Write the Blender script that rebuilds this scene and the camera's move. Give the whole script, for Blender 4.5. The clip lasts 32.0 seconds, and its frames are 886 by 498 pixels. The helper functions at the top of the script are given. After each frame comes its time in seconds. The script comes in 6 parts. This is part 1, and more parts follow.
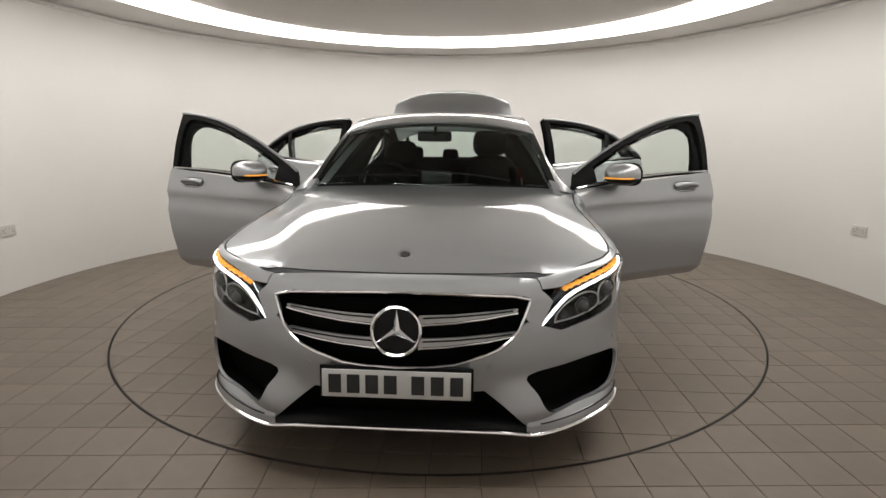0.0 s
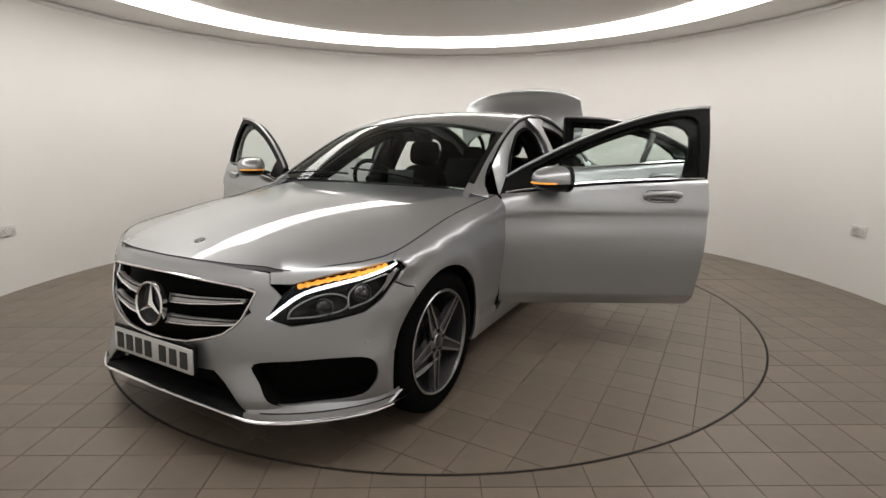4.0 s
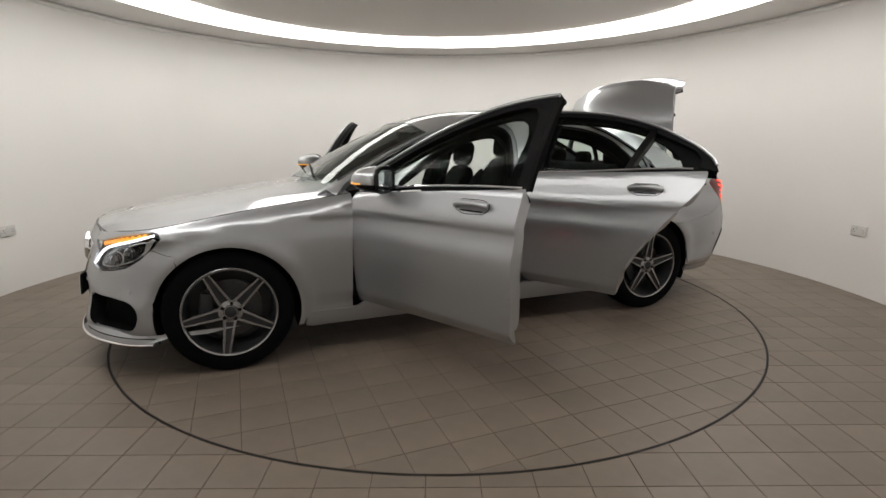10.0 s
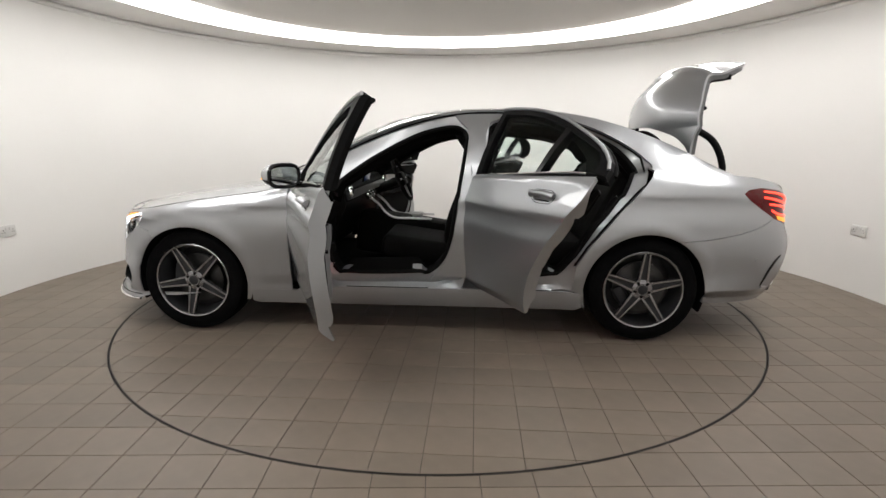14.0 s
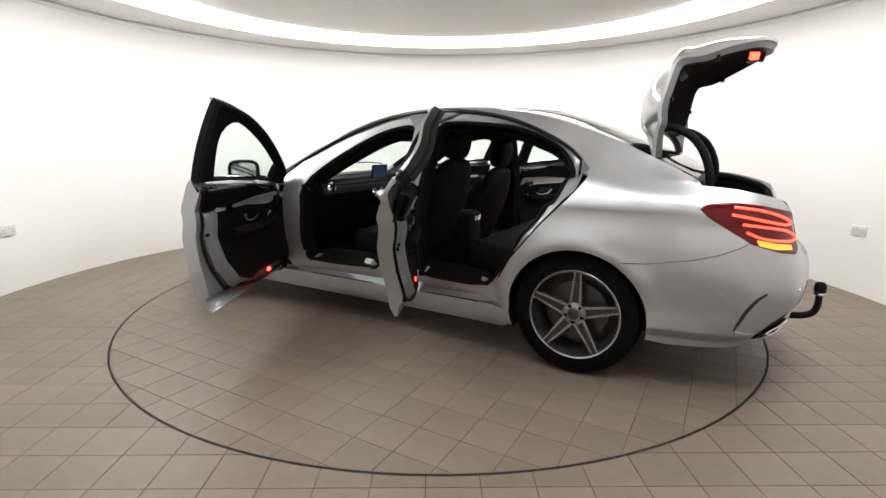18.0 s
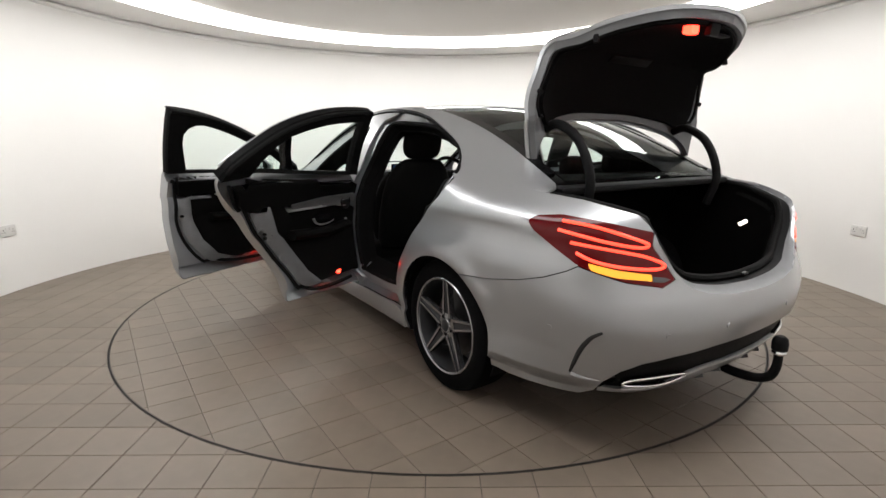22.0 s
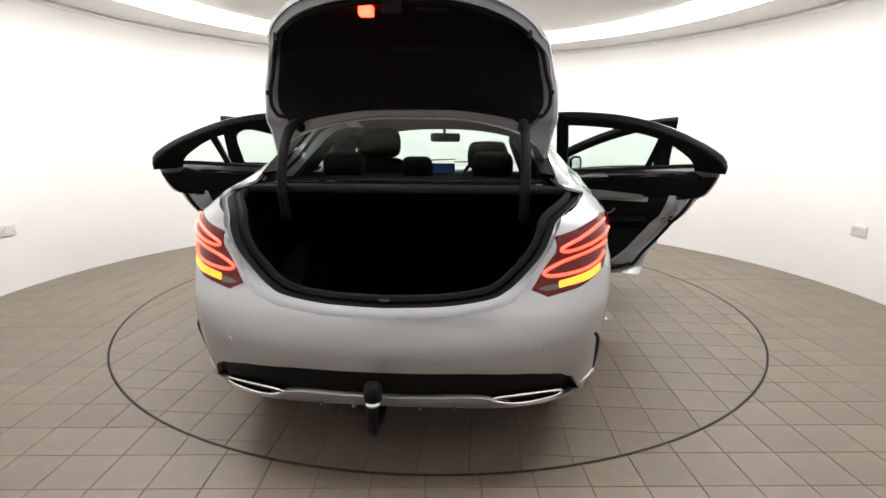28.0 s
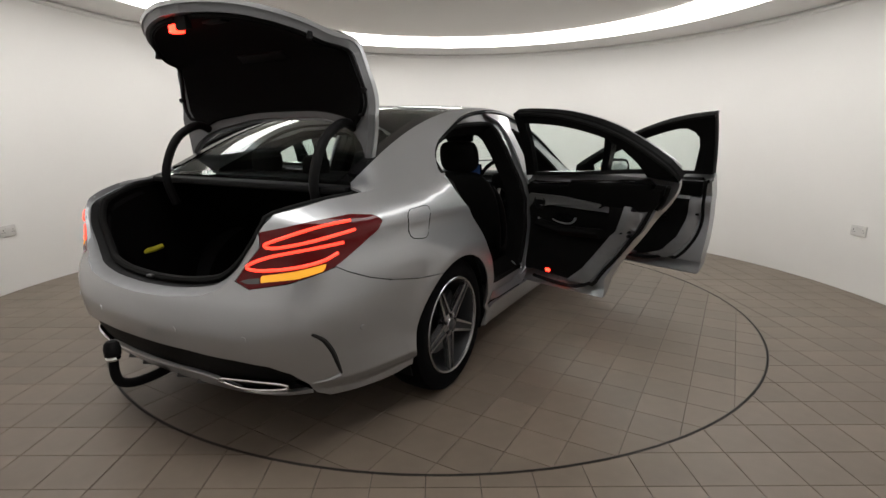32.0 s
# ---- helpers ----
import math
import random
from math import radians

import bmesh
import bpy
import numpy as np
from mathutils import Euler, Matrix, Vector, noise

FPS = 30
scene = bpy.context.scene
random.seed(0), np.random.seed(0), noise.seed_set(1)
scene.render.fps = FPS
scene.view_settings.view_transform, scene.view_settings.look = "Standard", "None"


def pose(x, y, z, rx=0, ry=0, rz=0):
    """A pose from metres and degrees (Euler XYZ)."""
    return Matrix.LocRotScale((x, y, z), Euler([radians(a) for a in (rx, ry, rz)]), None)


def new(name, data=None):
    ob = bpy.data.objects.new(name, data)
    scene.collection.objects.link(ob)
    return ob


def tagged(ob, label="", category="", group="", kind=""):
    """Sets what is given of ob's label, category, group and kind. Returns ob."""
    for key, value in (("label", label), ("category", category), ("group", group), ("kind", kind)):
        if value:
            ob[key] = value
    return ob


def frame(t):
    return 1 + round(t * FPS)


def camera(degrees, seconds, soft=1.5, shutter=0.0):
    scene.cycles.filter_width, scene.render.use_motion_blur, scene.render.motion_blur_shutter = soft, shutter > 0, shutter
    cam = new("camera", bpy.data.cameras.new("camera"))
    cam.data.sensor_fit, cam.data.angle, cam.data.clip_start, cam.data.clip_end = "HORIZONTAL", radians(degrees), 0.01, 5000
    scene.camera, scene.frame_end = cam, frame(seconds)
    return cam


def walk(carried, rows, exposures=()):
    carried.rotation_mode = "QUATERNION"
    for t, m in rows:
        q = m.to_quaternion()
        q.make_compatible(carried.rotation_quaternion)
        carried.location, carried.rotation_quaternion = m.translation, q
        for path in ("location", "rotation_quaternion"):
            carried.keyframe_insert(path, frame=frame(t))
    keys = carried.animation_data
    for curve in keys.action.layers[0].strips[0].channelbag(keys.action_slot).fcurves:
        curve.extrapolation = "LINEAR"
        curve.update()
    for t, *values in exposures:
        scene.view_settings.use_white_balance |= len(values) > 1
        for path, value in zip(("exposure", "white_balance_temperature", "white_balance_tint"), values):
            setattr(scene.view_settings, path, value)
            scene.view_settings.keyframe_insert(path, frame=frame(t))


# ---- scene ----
cam = camera(82.68, 32.0)
EYE = Matrix.Translation((0, -3.91, 1.2178)) @ Euler((radians(90 - 12.05), 0, radians(-0.37))).to_matrix().to_4x4() @ pose(0, 0, 0, 0, 0, 0.275)
walk(cam, [(0, EYE), (32, EYE)], exposures=[(0, -0.78, 6550, 10), (3, -0.80, 6550, 10), (6, -0.66, 6500, 10), (8, -0.72, 6480, 10), (10, -0.84, 6480, 10), (11, -0.82, 6450, 10), (12, -0.62, 6400, 10), (13, -0.45, 6380, 10), (14, -0.44, 6350, 10), (17, -0.16, 6300, 10), (19, 0.22, 6250, 10), (21, 0.12, 6250, 10), (22, -0.2, 6300, 10), (24, -0.66, 6380, 10), (25, -0.85, 6420, 10), (26.5, -0.4, 6350, 10), (28, 0.18, 6300, 10), (29, 0.10, 6300, 10), (30, -0.46, 6350, 10), (31, -0.72, 6400, 10), (32, -0.74, 6400, 10)])

# ---- world and light ----
world = bpy.data.worlds.new("world")
scene.world = world
world.use_nodes = True
world.node_tree.nodes["Background"].inputs[0].default_value = (0.6, 0.62, 0.66, 1)
world.node_tree.nodes["Background"].inputs[1].default_value = 0.02
RING_POWER = 9.9


# ---- materials ----
def mat(name, base, rough=0.5, metal=0.0, var=0.08, scale=6.0, bump=0.0, bump_scale=200.0, coat=0.0, emit=None, power=0.0, glass=False, ior=1.45, rand=0.0, spec=0.5):
    m = bpy.data.materials.new(name)
    m.use_nodes = True
    nt = m.node_tree
    b = nt.nodes["Principled BSDF"]
    b.inputs["Roughness"].default_value = rough
    b.inputs["Metallic"].default_value = metal
    b.inputs["Coat Weight"].default_value = coat
    b.inputs["Coat Roughness"].default_value = 0.04
    b.inputs["IOR"].default_value = ior
    b.inputs["Specular IOR Level"].default_value = spec
    b.inputs["Base Color"].default_value = (*base, 1)
    if glass:
        b.inputs["Transmission Weight"].default_value = 1.0
        return m
    if emit:
        b.inputs["Emission Color"].default_value = (*emit, 1)
        b.inputs["Emission Strength"].default_value = power
    tc = nt.nodes.new("ShaderNodeTexCoord")
    if var > 0:
        n = nt.nodes.new("ShaderNodeTexNoise")
        n.inputs["Scale"].default_value = scale
        n.inputs["Detail"].default_value = 6
        nt.links.new(tc.outputs["Object"], n.inputs["Vector"])
        r = nt.nodes.new("ShaderNodeMapRange")
        r.inputs["From Min"].default_value, r.inputs["From Max"].default_value = 0.3, 0.7
        r.inputs["To Min"].default_value, r.inputs["To Max"].default_value = 1 - var, 1 + var
        nt.links.new(n.outputs["Fac"], r.inputs["Value"])
        val = r.outputs["Result"]
        if rand > 0:
            oi = nt.nodes.new("ShaderNodeObjectInfo")
            rr = nt.nodes.new("ShaderNodeMapRange")
            rr.inputs["To Min"].default_value, rr.inputs["To Max"].default_value = 1 - rand, 1 + rand
            nt.links.new(oi.outputs["Random"], rr.inputs["Value"])
            mu = nt.nodes.new("ShaderNodeMath")
            mu.operation = "MULTIPLY"
            nt.links.new(val, mu.inputs[0])
            nt.links.new(rr.outputs["Result"], mu.inputs[1])
            val = mu.outputs[0]
        mx = nt.nodes.new("ShaderNodeVectorMath")
        mx.operation = "SCALE"
        mx.inputs[0].default_value = base
        nt.links.new(val, mx.inputs["Scale"])
        nt.links.new(mx.outputs[0], b.inputs["Base Color"])
    if bump > 0:
        n2 = nt.nodes.new("ShaderNodeTexNoise")
        n2.inputs["Scale"].default_value = bump_scale
        n2.inputs["Detail"].default_value = 3
        nt.links.new(tc.outputs["Object"], n2.inputs["Vector"])
        bp = nt.nodes.new("ShaderNodeBump")
        bp.inputs["Strength"].default_value = bump
        bp.inputs["Distance"].default_value = 0.002
        nt.links.new(n2.outputs["Fac"], bp.inputs["Height"])
        nt.links.new(bp.outputs["Normal"], b.inputs["Normal"])
    return m


def silver_paint():
    m = mat("silver_paint", (0.36, 0.37, 0.384), 0.38, 0.80, 0.03, 900.0, coat=1.0)
    m.node_tree.nodes["Principled BSDF"].inputs["Coat Roughness"].default_value = 0.02
    return m


PAINT = silver_paint()
WALL = mat("white_wall_paint", (0.77, 0.758, 0.735), 0.75, 0, 0.02, 0.8, 0.05, 60)
# pale coat of the unseen recess behind the camera, chosen to bounce light
RECESS_WHITE = mat("unseen_recess_paint", (0.80, 0.785, 0.76), 0.7, 0, 0.03, 1.0)
CEIL = mat("ceiling_paint", (0.80, 0.775, 0.735), 0.8, 0, 0.02, 0.8)
TILE = mat("floor_tile", (0.153, 0.124, 0.097), 0.45, 0, 0.14, 5.0, 0.08, 120, rand=0.07)
GROUT = mat("grout", (0.045, 0.034, 0.026), 0.9, 0, 0.2, 20)
STEEL = mat("turntable_edge_steel", (0.055, 0.05, 0.045), 0.5, 0.4, 0.15, 30)
GAP = mat("gap_black", (0.01, 0.01, 0.01), 0.9, 0, 0)
LIGHT = mat("ring_diffuser", (0.9, 0.9, 0.9), 0.6, 0, 0, emit=(1.0, 0.97, 0.93), power=RING_POWER)
PLASTIC_WHITE = mat("white_plastic", (0.60, 0.59, 0.57), 0.4, 0, 0.02)
RUBBER = mat("tyre_rubber", (0.004, 0.004, 0.0042), 0.95, 0, 0.15, 30, 0.3, 150, spec=0.04)
RIM = mat("machined_rim", (0.29, 0.29, 0.30), 0.25, 0.9, 0.04, 60)
RIM_DARK = mat("rim_grey", (0.022, 0.023, 0.025), 0.45, 0.3, 0.05, 30)
BRAKE = mat("brake_steel", (0.07, 0.07, 0.07), 0.4, 1.0, 0.1, 60)
CHROME = mat("chrome", (0.82, 0.82, 0.83), 0.08, 1.0, 0)
BLACK = mat("black_plastic", (0.005, 0.005, 0.0053), 0.6, 0, 0.1, 60, 0.15, 400, spec=0.10)
GLOSS = mat("gloss_black", (0.004, 0.004, 0.0045), 0.22, 0, 0, spec=0.25)
MESHBLACK = mat("grille_black", (0.003, 0.003, 0.003), 0.7, 0, 0.1, 40, spec=0.06)
LEATHER = mat("black_leather", (0.004, 0.0039, 0.0038), 0.62, 0, 0.12, 20, 0.35, 260, spec=0.045)
CARPET = mat("black_carpet", (0.005, 0.005, 0.005), 0.95, 0, 0.25, 120, 0.5, 500, spec=0.04)
TRIM_SILVER = mat("satin_aluminium_trim", (0.42, 0.42, 0.42), 0.35, 0.85, 0.05, 90)
SEAL = mat("door_seal_rubber", (0.006, 0.006, 0.006), 0.75, 0, 0.1, 50, spec=0.09)
GLASS = mat("window_glass", (0.86, 0.94, 0.91), 0.0, 0, 0, glass=True, ior=1.10)
LAMPGLASS = mat("lamp_cover", (0.98, 0.98, 0.98), 0.0, 0, 0, glass=True, ior=1.15)
TAIL_RED = mat("tail_lens_red", (0.035, 0.001, 0.002), 0.10, 0, 0.1, 120, coat=0.12, emit=(1.0, 0.008, 0.008), power=0.055, spec=0.3)
TAIL_GLOW = mat("tail_led_red", (0.8, 0.05, 0.03), 0.3, 0, 0, emit=(1.0, 0.045, 0.022), power=4.2)
AMBER = mat("amber_led", (0.7, 0.3, 0.03), 0.3, 0, 0, emit=(1.0, 0.40, 0.05), power=1.0)
AMBER_TAIL = mat("tail_amber_led", (0.7, 0.3, 0.03), 0.3, 0, 0, emit=(1.0, 0.46, 0.04), power=0.9)
DRL = mat("daylight_led", (0.9, 0.9, 0.9), 0.3, 0, 0, emit=(0.9, 0.94, 1.0), power=5.0)
RED_LAMP = mat("red_door_lamp", (0.8, 0.1, 0.05), 0.3, 0, 0, emit=(1.0, 0.014, 0.006), power=26.0)
WARM_LAMP = mat("boot_lamp", (0.9, 0.8, 0.7), 0.3, 0, 0, emit=(1.0, 0.85, 0.7), power=6.0)
PLATE = mat("plate_white", (0.50, 0.50, 0.49), 0.4, 0, 0.02)
INK = mat("plate_ink", (0.02, 0.02, 0.02), 0.5, 0, 0)
SCREEN = mat("display_blue", (0.01, 0.02, 0.05), 0.15, 0, 0, emit=(0.15, 0.3, 0.8), power=0.05)
YELLOW = mat("yellow_loop", (0.30, 0.27, 0.01), 0.5, 0, 0.05)
# grey of fins and reversing lamps, also the lid frame's silver painted as shaded
DARK_GREY = mat("grey_and_shaded_silver", (0.10, 0.102, 0.106), 0.5, 0.3, 0.06, 20)
# body silver darkened: shade on boot sill and door flanges put into the colour
SHADED_SILVER = mat("shaded_silver_paint", (0.18, 0.184, 0.192), 0.5, 0.5, 0.05, 20)
LENS = mat("projector_lens_glass", (0.02, 0.021, 0.023), 0.05, 0, 0, coat=1.0)
MIRROR = mat("mirror_glass", (0.85, 0.87, 0.88), 0.02, 1.0, 0)


# ---- mesh helpers ----
def part(name, bm, material, parent=None, label="", smooth=True):
    me = bpy.data.meshes.new(name)
    if isinstance(bm, bmesh.types.BMesh):
        bmesh.ops.recalc_face_normals(bm, faces=bm.faces)
        bm.to_mesh(me)
        bm.free()
        if smooth:
            me.shade_smooth()
            me.set_sharp_from_angle(angle=radians(38))
    else:
        me = bm
        me.name = name
    if material is not None:
        me.materials.clear()
        me.materials.append(material)
    ob = new(name, me)
    if parent is not None:
        ob.parent = parent
    if label:
        tagged(ob, label)
    return ob


def box(bm, sx, sy, sz, m=None, bevel=0.0, seg=2):
    r = bmesh.ops.create_cube(bm, size=1.0, matrix=Matrix.Diagonal((sx, sy, sz, 1)))
    vs = r["verts"]
    if bevel:
        es = list({e for v in vs for e in v.link_edges})
        r2 = bmesh.ops.bevel(bm, geom=es, offset=bevel, segments=seg, profile=0.5, affect="EDGES", clamp_overlap=True)
        vs = list({v for v in r2["verts"]} | {v for v in vs if v.is_valid})
    if m is not None:
        bmesh.ops.transform(bm, matrix=m, verts=vs)
    return bm


def cyl(bm, r1, r2, h, m=None, n=32):
    r = bmesh.ops.create_cone(bm, cap_ends=True, segments=n, radius1=r1, radius2=r2, depth=h)
    if m is not None:
        bmesh.ops.transform(bm, matrix=m, verts=r["verts"])
    return bm


def lathe(bm, profile, n=48, closed=True, m=None):
    """Revolve (radius, height) pairs round z."""
    rings = []
    for k in range(n):
        a = 2 * math.pi * k / n
        rings.append([bm.verts.new((r * math.cos(a), r * math.sin(a), h)) for r, h in profile])
    cnt = len(profile)
    for k in range(n):
        A, B = rings[k], rings[(k + 1) % n]
        for i in range(cnt if closed else cnt - 1):
            j = (i + 1) % cnt
            bm.faces.new((A[i], B[i], B[j], A[j]))
    if m is not None:
        bmesh.ops.transform(bm, matrix=m, verts=[v for r in rings for v in r])
    return bm


def tube(bm, pts, radius, n=8, flat=1.0, closed=False):
    """Sweep a round (or flattened) section along points."""
    pts = [Vector(p) for p in pts]
    rings = []
    cnt = len(pts)
    s = None
    for i, p in enumerate(pts):
        a, b = pts[(i - 1) % cnt if closed else max(i - 1, 0)], pts[(i + 1) % cnt if closed else min(i + 1, cnt - 1)]
        d = (b - a).normalized()
        up = Vector((0, 0, 1)) if abs(d.z) < 0.95 else Vector((1, 0, 0))
        if s is None or closed or abs(s.dot(d)) > 0.98:
            s = d.cross(up)
        s = (s - d * s.dot(d)).normalized()
        u = s.cross(d).normalized()
        rad = radius(i / max(cnt - 1, 1)) if callable(radius) else radius
        rings.append([bm.verts.new(p + rad * (math.cos(t) * s + flat * math.sin(t) * u)) for t in [2 * math.pi * k / n for k in range(n)]])
    for i in range(cnt if closed else cnt - 1):
        A, B = rings[i], rings[(i + 1) % cnt]
        for k in range(n):
            bm.faces.new((A[k], A[(k + 1) % n], B[(k + 1) % n], B[k]))
    if not closed:
        bm.faces.new(rings[0])
        bm.faces.new(rings[-1][::-1])
    return bm


def curve(*knots):
    """A smooth function through (x, value) knots."""
    ks = sorted(knots)
    xs, ys = [k[0] for k in ks], [k[1] for k in ks]
    d = [(ys[i + 1] - ys[i]) / (xs[i + 1] - xs[i]) for i in range(len(xs) - 1)]
    tg = [d[0]]
    for i in range(1, len(xs) - 1):
        h0, h1 = xs[i] - xs[i - 1], xs[i + 1] - xs[i]
        tg.append((d[i - 1] * h1 + d[i] * h0) / (h0 + h1))
    tg.append(d[-1])

    def f(x):
        if x <= xs[0]:
            return ys[0] + tg[0] * (x - xs[0])
        if x >= xs[-1]:
            return ys[-1] + tg[-1] * (x - xs[-1])
        lo, hi = 0, len(xs) - 1
        while hi - lo > 1:
            mid = (lo + hi) // 2
            if xs[mid] <= x:
                lo = mid
            else:
                hi = mid
        h = xs[lo + 1] - xs[lo]
        t = (x - xs[lo]) / h
        t2, t3 = t * t, t * t * t
        return (2 * t3 - 3 * t2 + 1) * ys[lo] + (t3 - 2 * t2 + t) * h * tg[lo] + (3 * t2 - 2 * t3) * ys[lo + 1] + (t3 - t2) * h * tg[lo + 1]
    return f


def rounded(poly, r=0.03, n=4):
    """Round a polygon's corners; a third number in a vertex sets its own radius."""
    out = []
    cnt = len(poly)
    for i in range(cnt):
        p = Vector(poly[i][:2])
        a, b = Vector(poly[i - 1][:2]), Vector(poly[(i + 1) % cnt][:2])
        rr = poly[i][2] if len(poly[i]) > 2 else r
        da, db = a - p, b - p
        k = min(rr, da.length * 0.45, db.length * 0.45)
        if k < 1e-4:
            out.append(tuple(p))
            continue
        s, e = p + da.normalized() * k, p + db.normalized() * k
        for j in range(n + 1):
            t = j / n
            q = (1 - t) * (1 - t) * s + 2 * t * (1 - t) * p + t * t * e
            out.append((q.x, q.y))
    return out


def arc(cx, cz, r, a0, a1, n=16, rz=None):
    rz = rz or r
    return [(cx + r * math.cos(radians(a0 + (a1 - a0) * i / n)), cz + rz * math.sin(radians(a0 + (a1 - a0) * i / n))) for i in range(n + 1)]


def skin(polys, fn, thick=0.012, du=0.06, dv=0.06, flip=None, inner=True):
    """A curved panel: polygons in the surface's own two coordinates, cut into a grid, laid on fn and given thickness."""
    V, F, N = [], [], []
    h = 1e-3
    for poly in polys:
        bm = bmesh.new()
        pts = []
        for p in poly:
            if not pts or (abs(p[0] - pts[-1][0]) + abs(p[1] - pts[-1][1])) > 1e-5:
                pts.append(p)
        if abs(pts[0][0] - pts[-1][0]) + abs(pts[0][1] - pts[-1][1]) < 1e-5:
            pts.pop()
        area = sum(pts[i - 1][0] * pts[i][1] - pts[i][0] * pts[i - 1][1] for i in range(len(pts)))
        if area < 0:
            pts = pts[::-1]
        bm.faces.new([bm.verts.new((p[0], p[1], 0)) for p in pts])
        us, vs = [p[0] for p in pts], [p[1] for p in pts]
        for k, (lo, hi, st) in enumerate(((min(us), max(us), du), (min(vs), max(vs), dv))):
            cnt = max(1, int(round((hi - lo) / st)))
            for i in range(1, cnt):
                c = lo + (hi - lo) * i / cnt
                co, no = ((c, 0, 0), (1, 0, 0)) if k == 0 else ((0, c, 0), (0, 1, 0))
                bmesh.ops.bisect_plane(bm, geom=bm.verts[:] + bm.edges[:] + bm.faces[:], dist=1e-5, plane_co=co, plane_no=no)
        bm.verts.index_update()
        base = len(V)
        pos, nor, th = [], [], []
        for v in bm.verts:
            u, w = v.co.x, v.co.y
            p = Vector(fn(u, w))
            a = Vector(fn(u + h, w)) - Vector(fn(u - h, w))
            b = Vector(fn(u, w + h)) - Vector(fn(u, w - h))
            nn = a.cross(b)
            nn = nn.normalized() if nn.length > 1e-12 else Vector((0, 0, 1))
            pos.append(p)
            nor.append(nn)
            th.append(thick(u, w) if callable(thick) else thick)
        # the outer side looks away from the middle of the car
        flip = sum(n.dot(p - Vector((0.6 * p.x, 0, 0.55))) for p, n in zip(pos, nor)) < 0
        sgn = -1.0 if flip else 1.0
        nor = [n * sgn for n in nor]
        V += pos
        N += nor
        faces = []
        for f in bm.faces:
            ids = [v.index for v in f.verts]
            if f.normal.z < 0:
                ids = ids[::-1]
            faces.append(ids)
        F += [[base + i for i in (ids[::-1] if flip else ids)] for ids in faces]
        if inner:
            b2 = len(V)
            V += [p - n * d for p, n, d in zip(pos, nor, th)]
            N += [-n for n in nor]
            F += [[b2 + i for i in (ids if flip else ids[::-1])] for ids in faces]
            for e in bm.edges:
                if len(e.link_faces) != 1:
                    continue
                lp = e.link_loops[0]
                i, j = lp.vert.index, lp.link_loop_next.vert.index
                if e.link_faces[0].normal.z < 0:
                    i, j = j, i
                b3 = len(V)
                q = [pos[i], pos[j], pos[j] - nor[j] * th[j], pos[i] - nor[i] * th[i]]
                ids = [b3, b3 + 3, b3 + 2, b3 + 1]
                n3 = (q[1] - q[0]).cross(nor[i]) * sgn
                n3 = n3.normalized() if n3.length > 1e-9 else nor[i]
                V += q
                N += [n3] * 4
                F.append(ids[::-1] if flip else ids)
        bm.free()
    me = bpy.data.meshes.new("panel")
    me.from_pydata([tuple(v) for v in V], [], F)
    me.shade_smooth()
    me.normals_split_custom_set_from_vertices([tuple(n) for n in N])
    return me


def mirrored(fn):
    def g(u, v):
        x, y, z = fn(u, v)
        return (x, -y, z)
    return g


# ---- room: a round white studio ----
R_WALL, H_WALL, CX, CY = 3.46, 2.376, -0.02, -0.01
R_TABLE = 2.246


def ring_mesh(bm, profile, a0, a1, n):
    rows = []
    for k in range(n + 1):
        a = radians(a0 + (a1 - a0) * k / n)
        rows.append([bm.verts.new((CX + r * math.cos(a), CY + r * math.sin(a), z)) for r, z in profile])
    c = len(profile)
    for k in range(n):
        for i in range(c):
            j = (i + 1) % c
            bm.faces.new((rows[k][i], rows[k][j], rows[k + 1][j], rows[k + 1][i]))
    if abs(abs(a1 - a0) - 360) > 1e-3:
        bm.faces.new(rows[0])
        bm.faces.new(rows[-1][::-1])
    else:
        bmesh.ops.remove_doubles(bm, verts=bm.verts, dist=1e-5)
    return bm


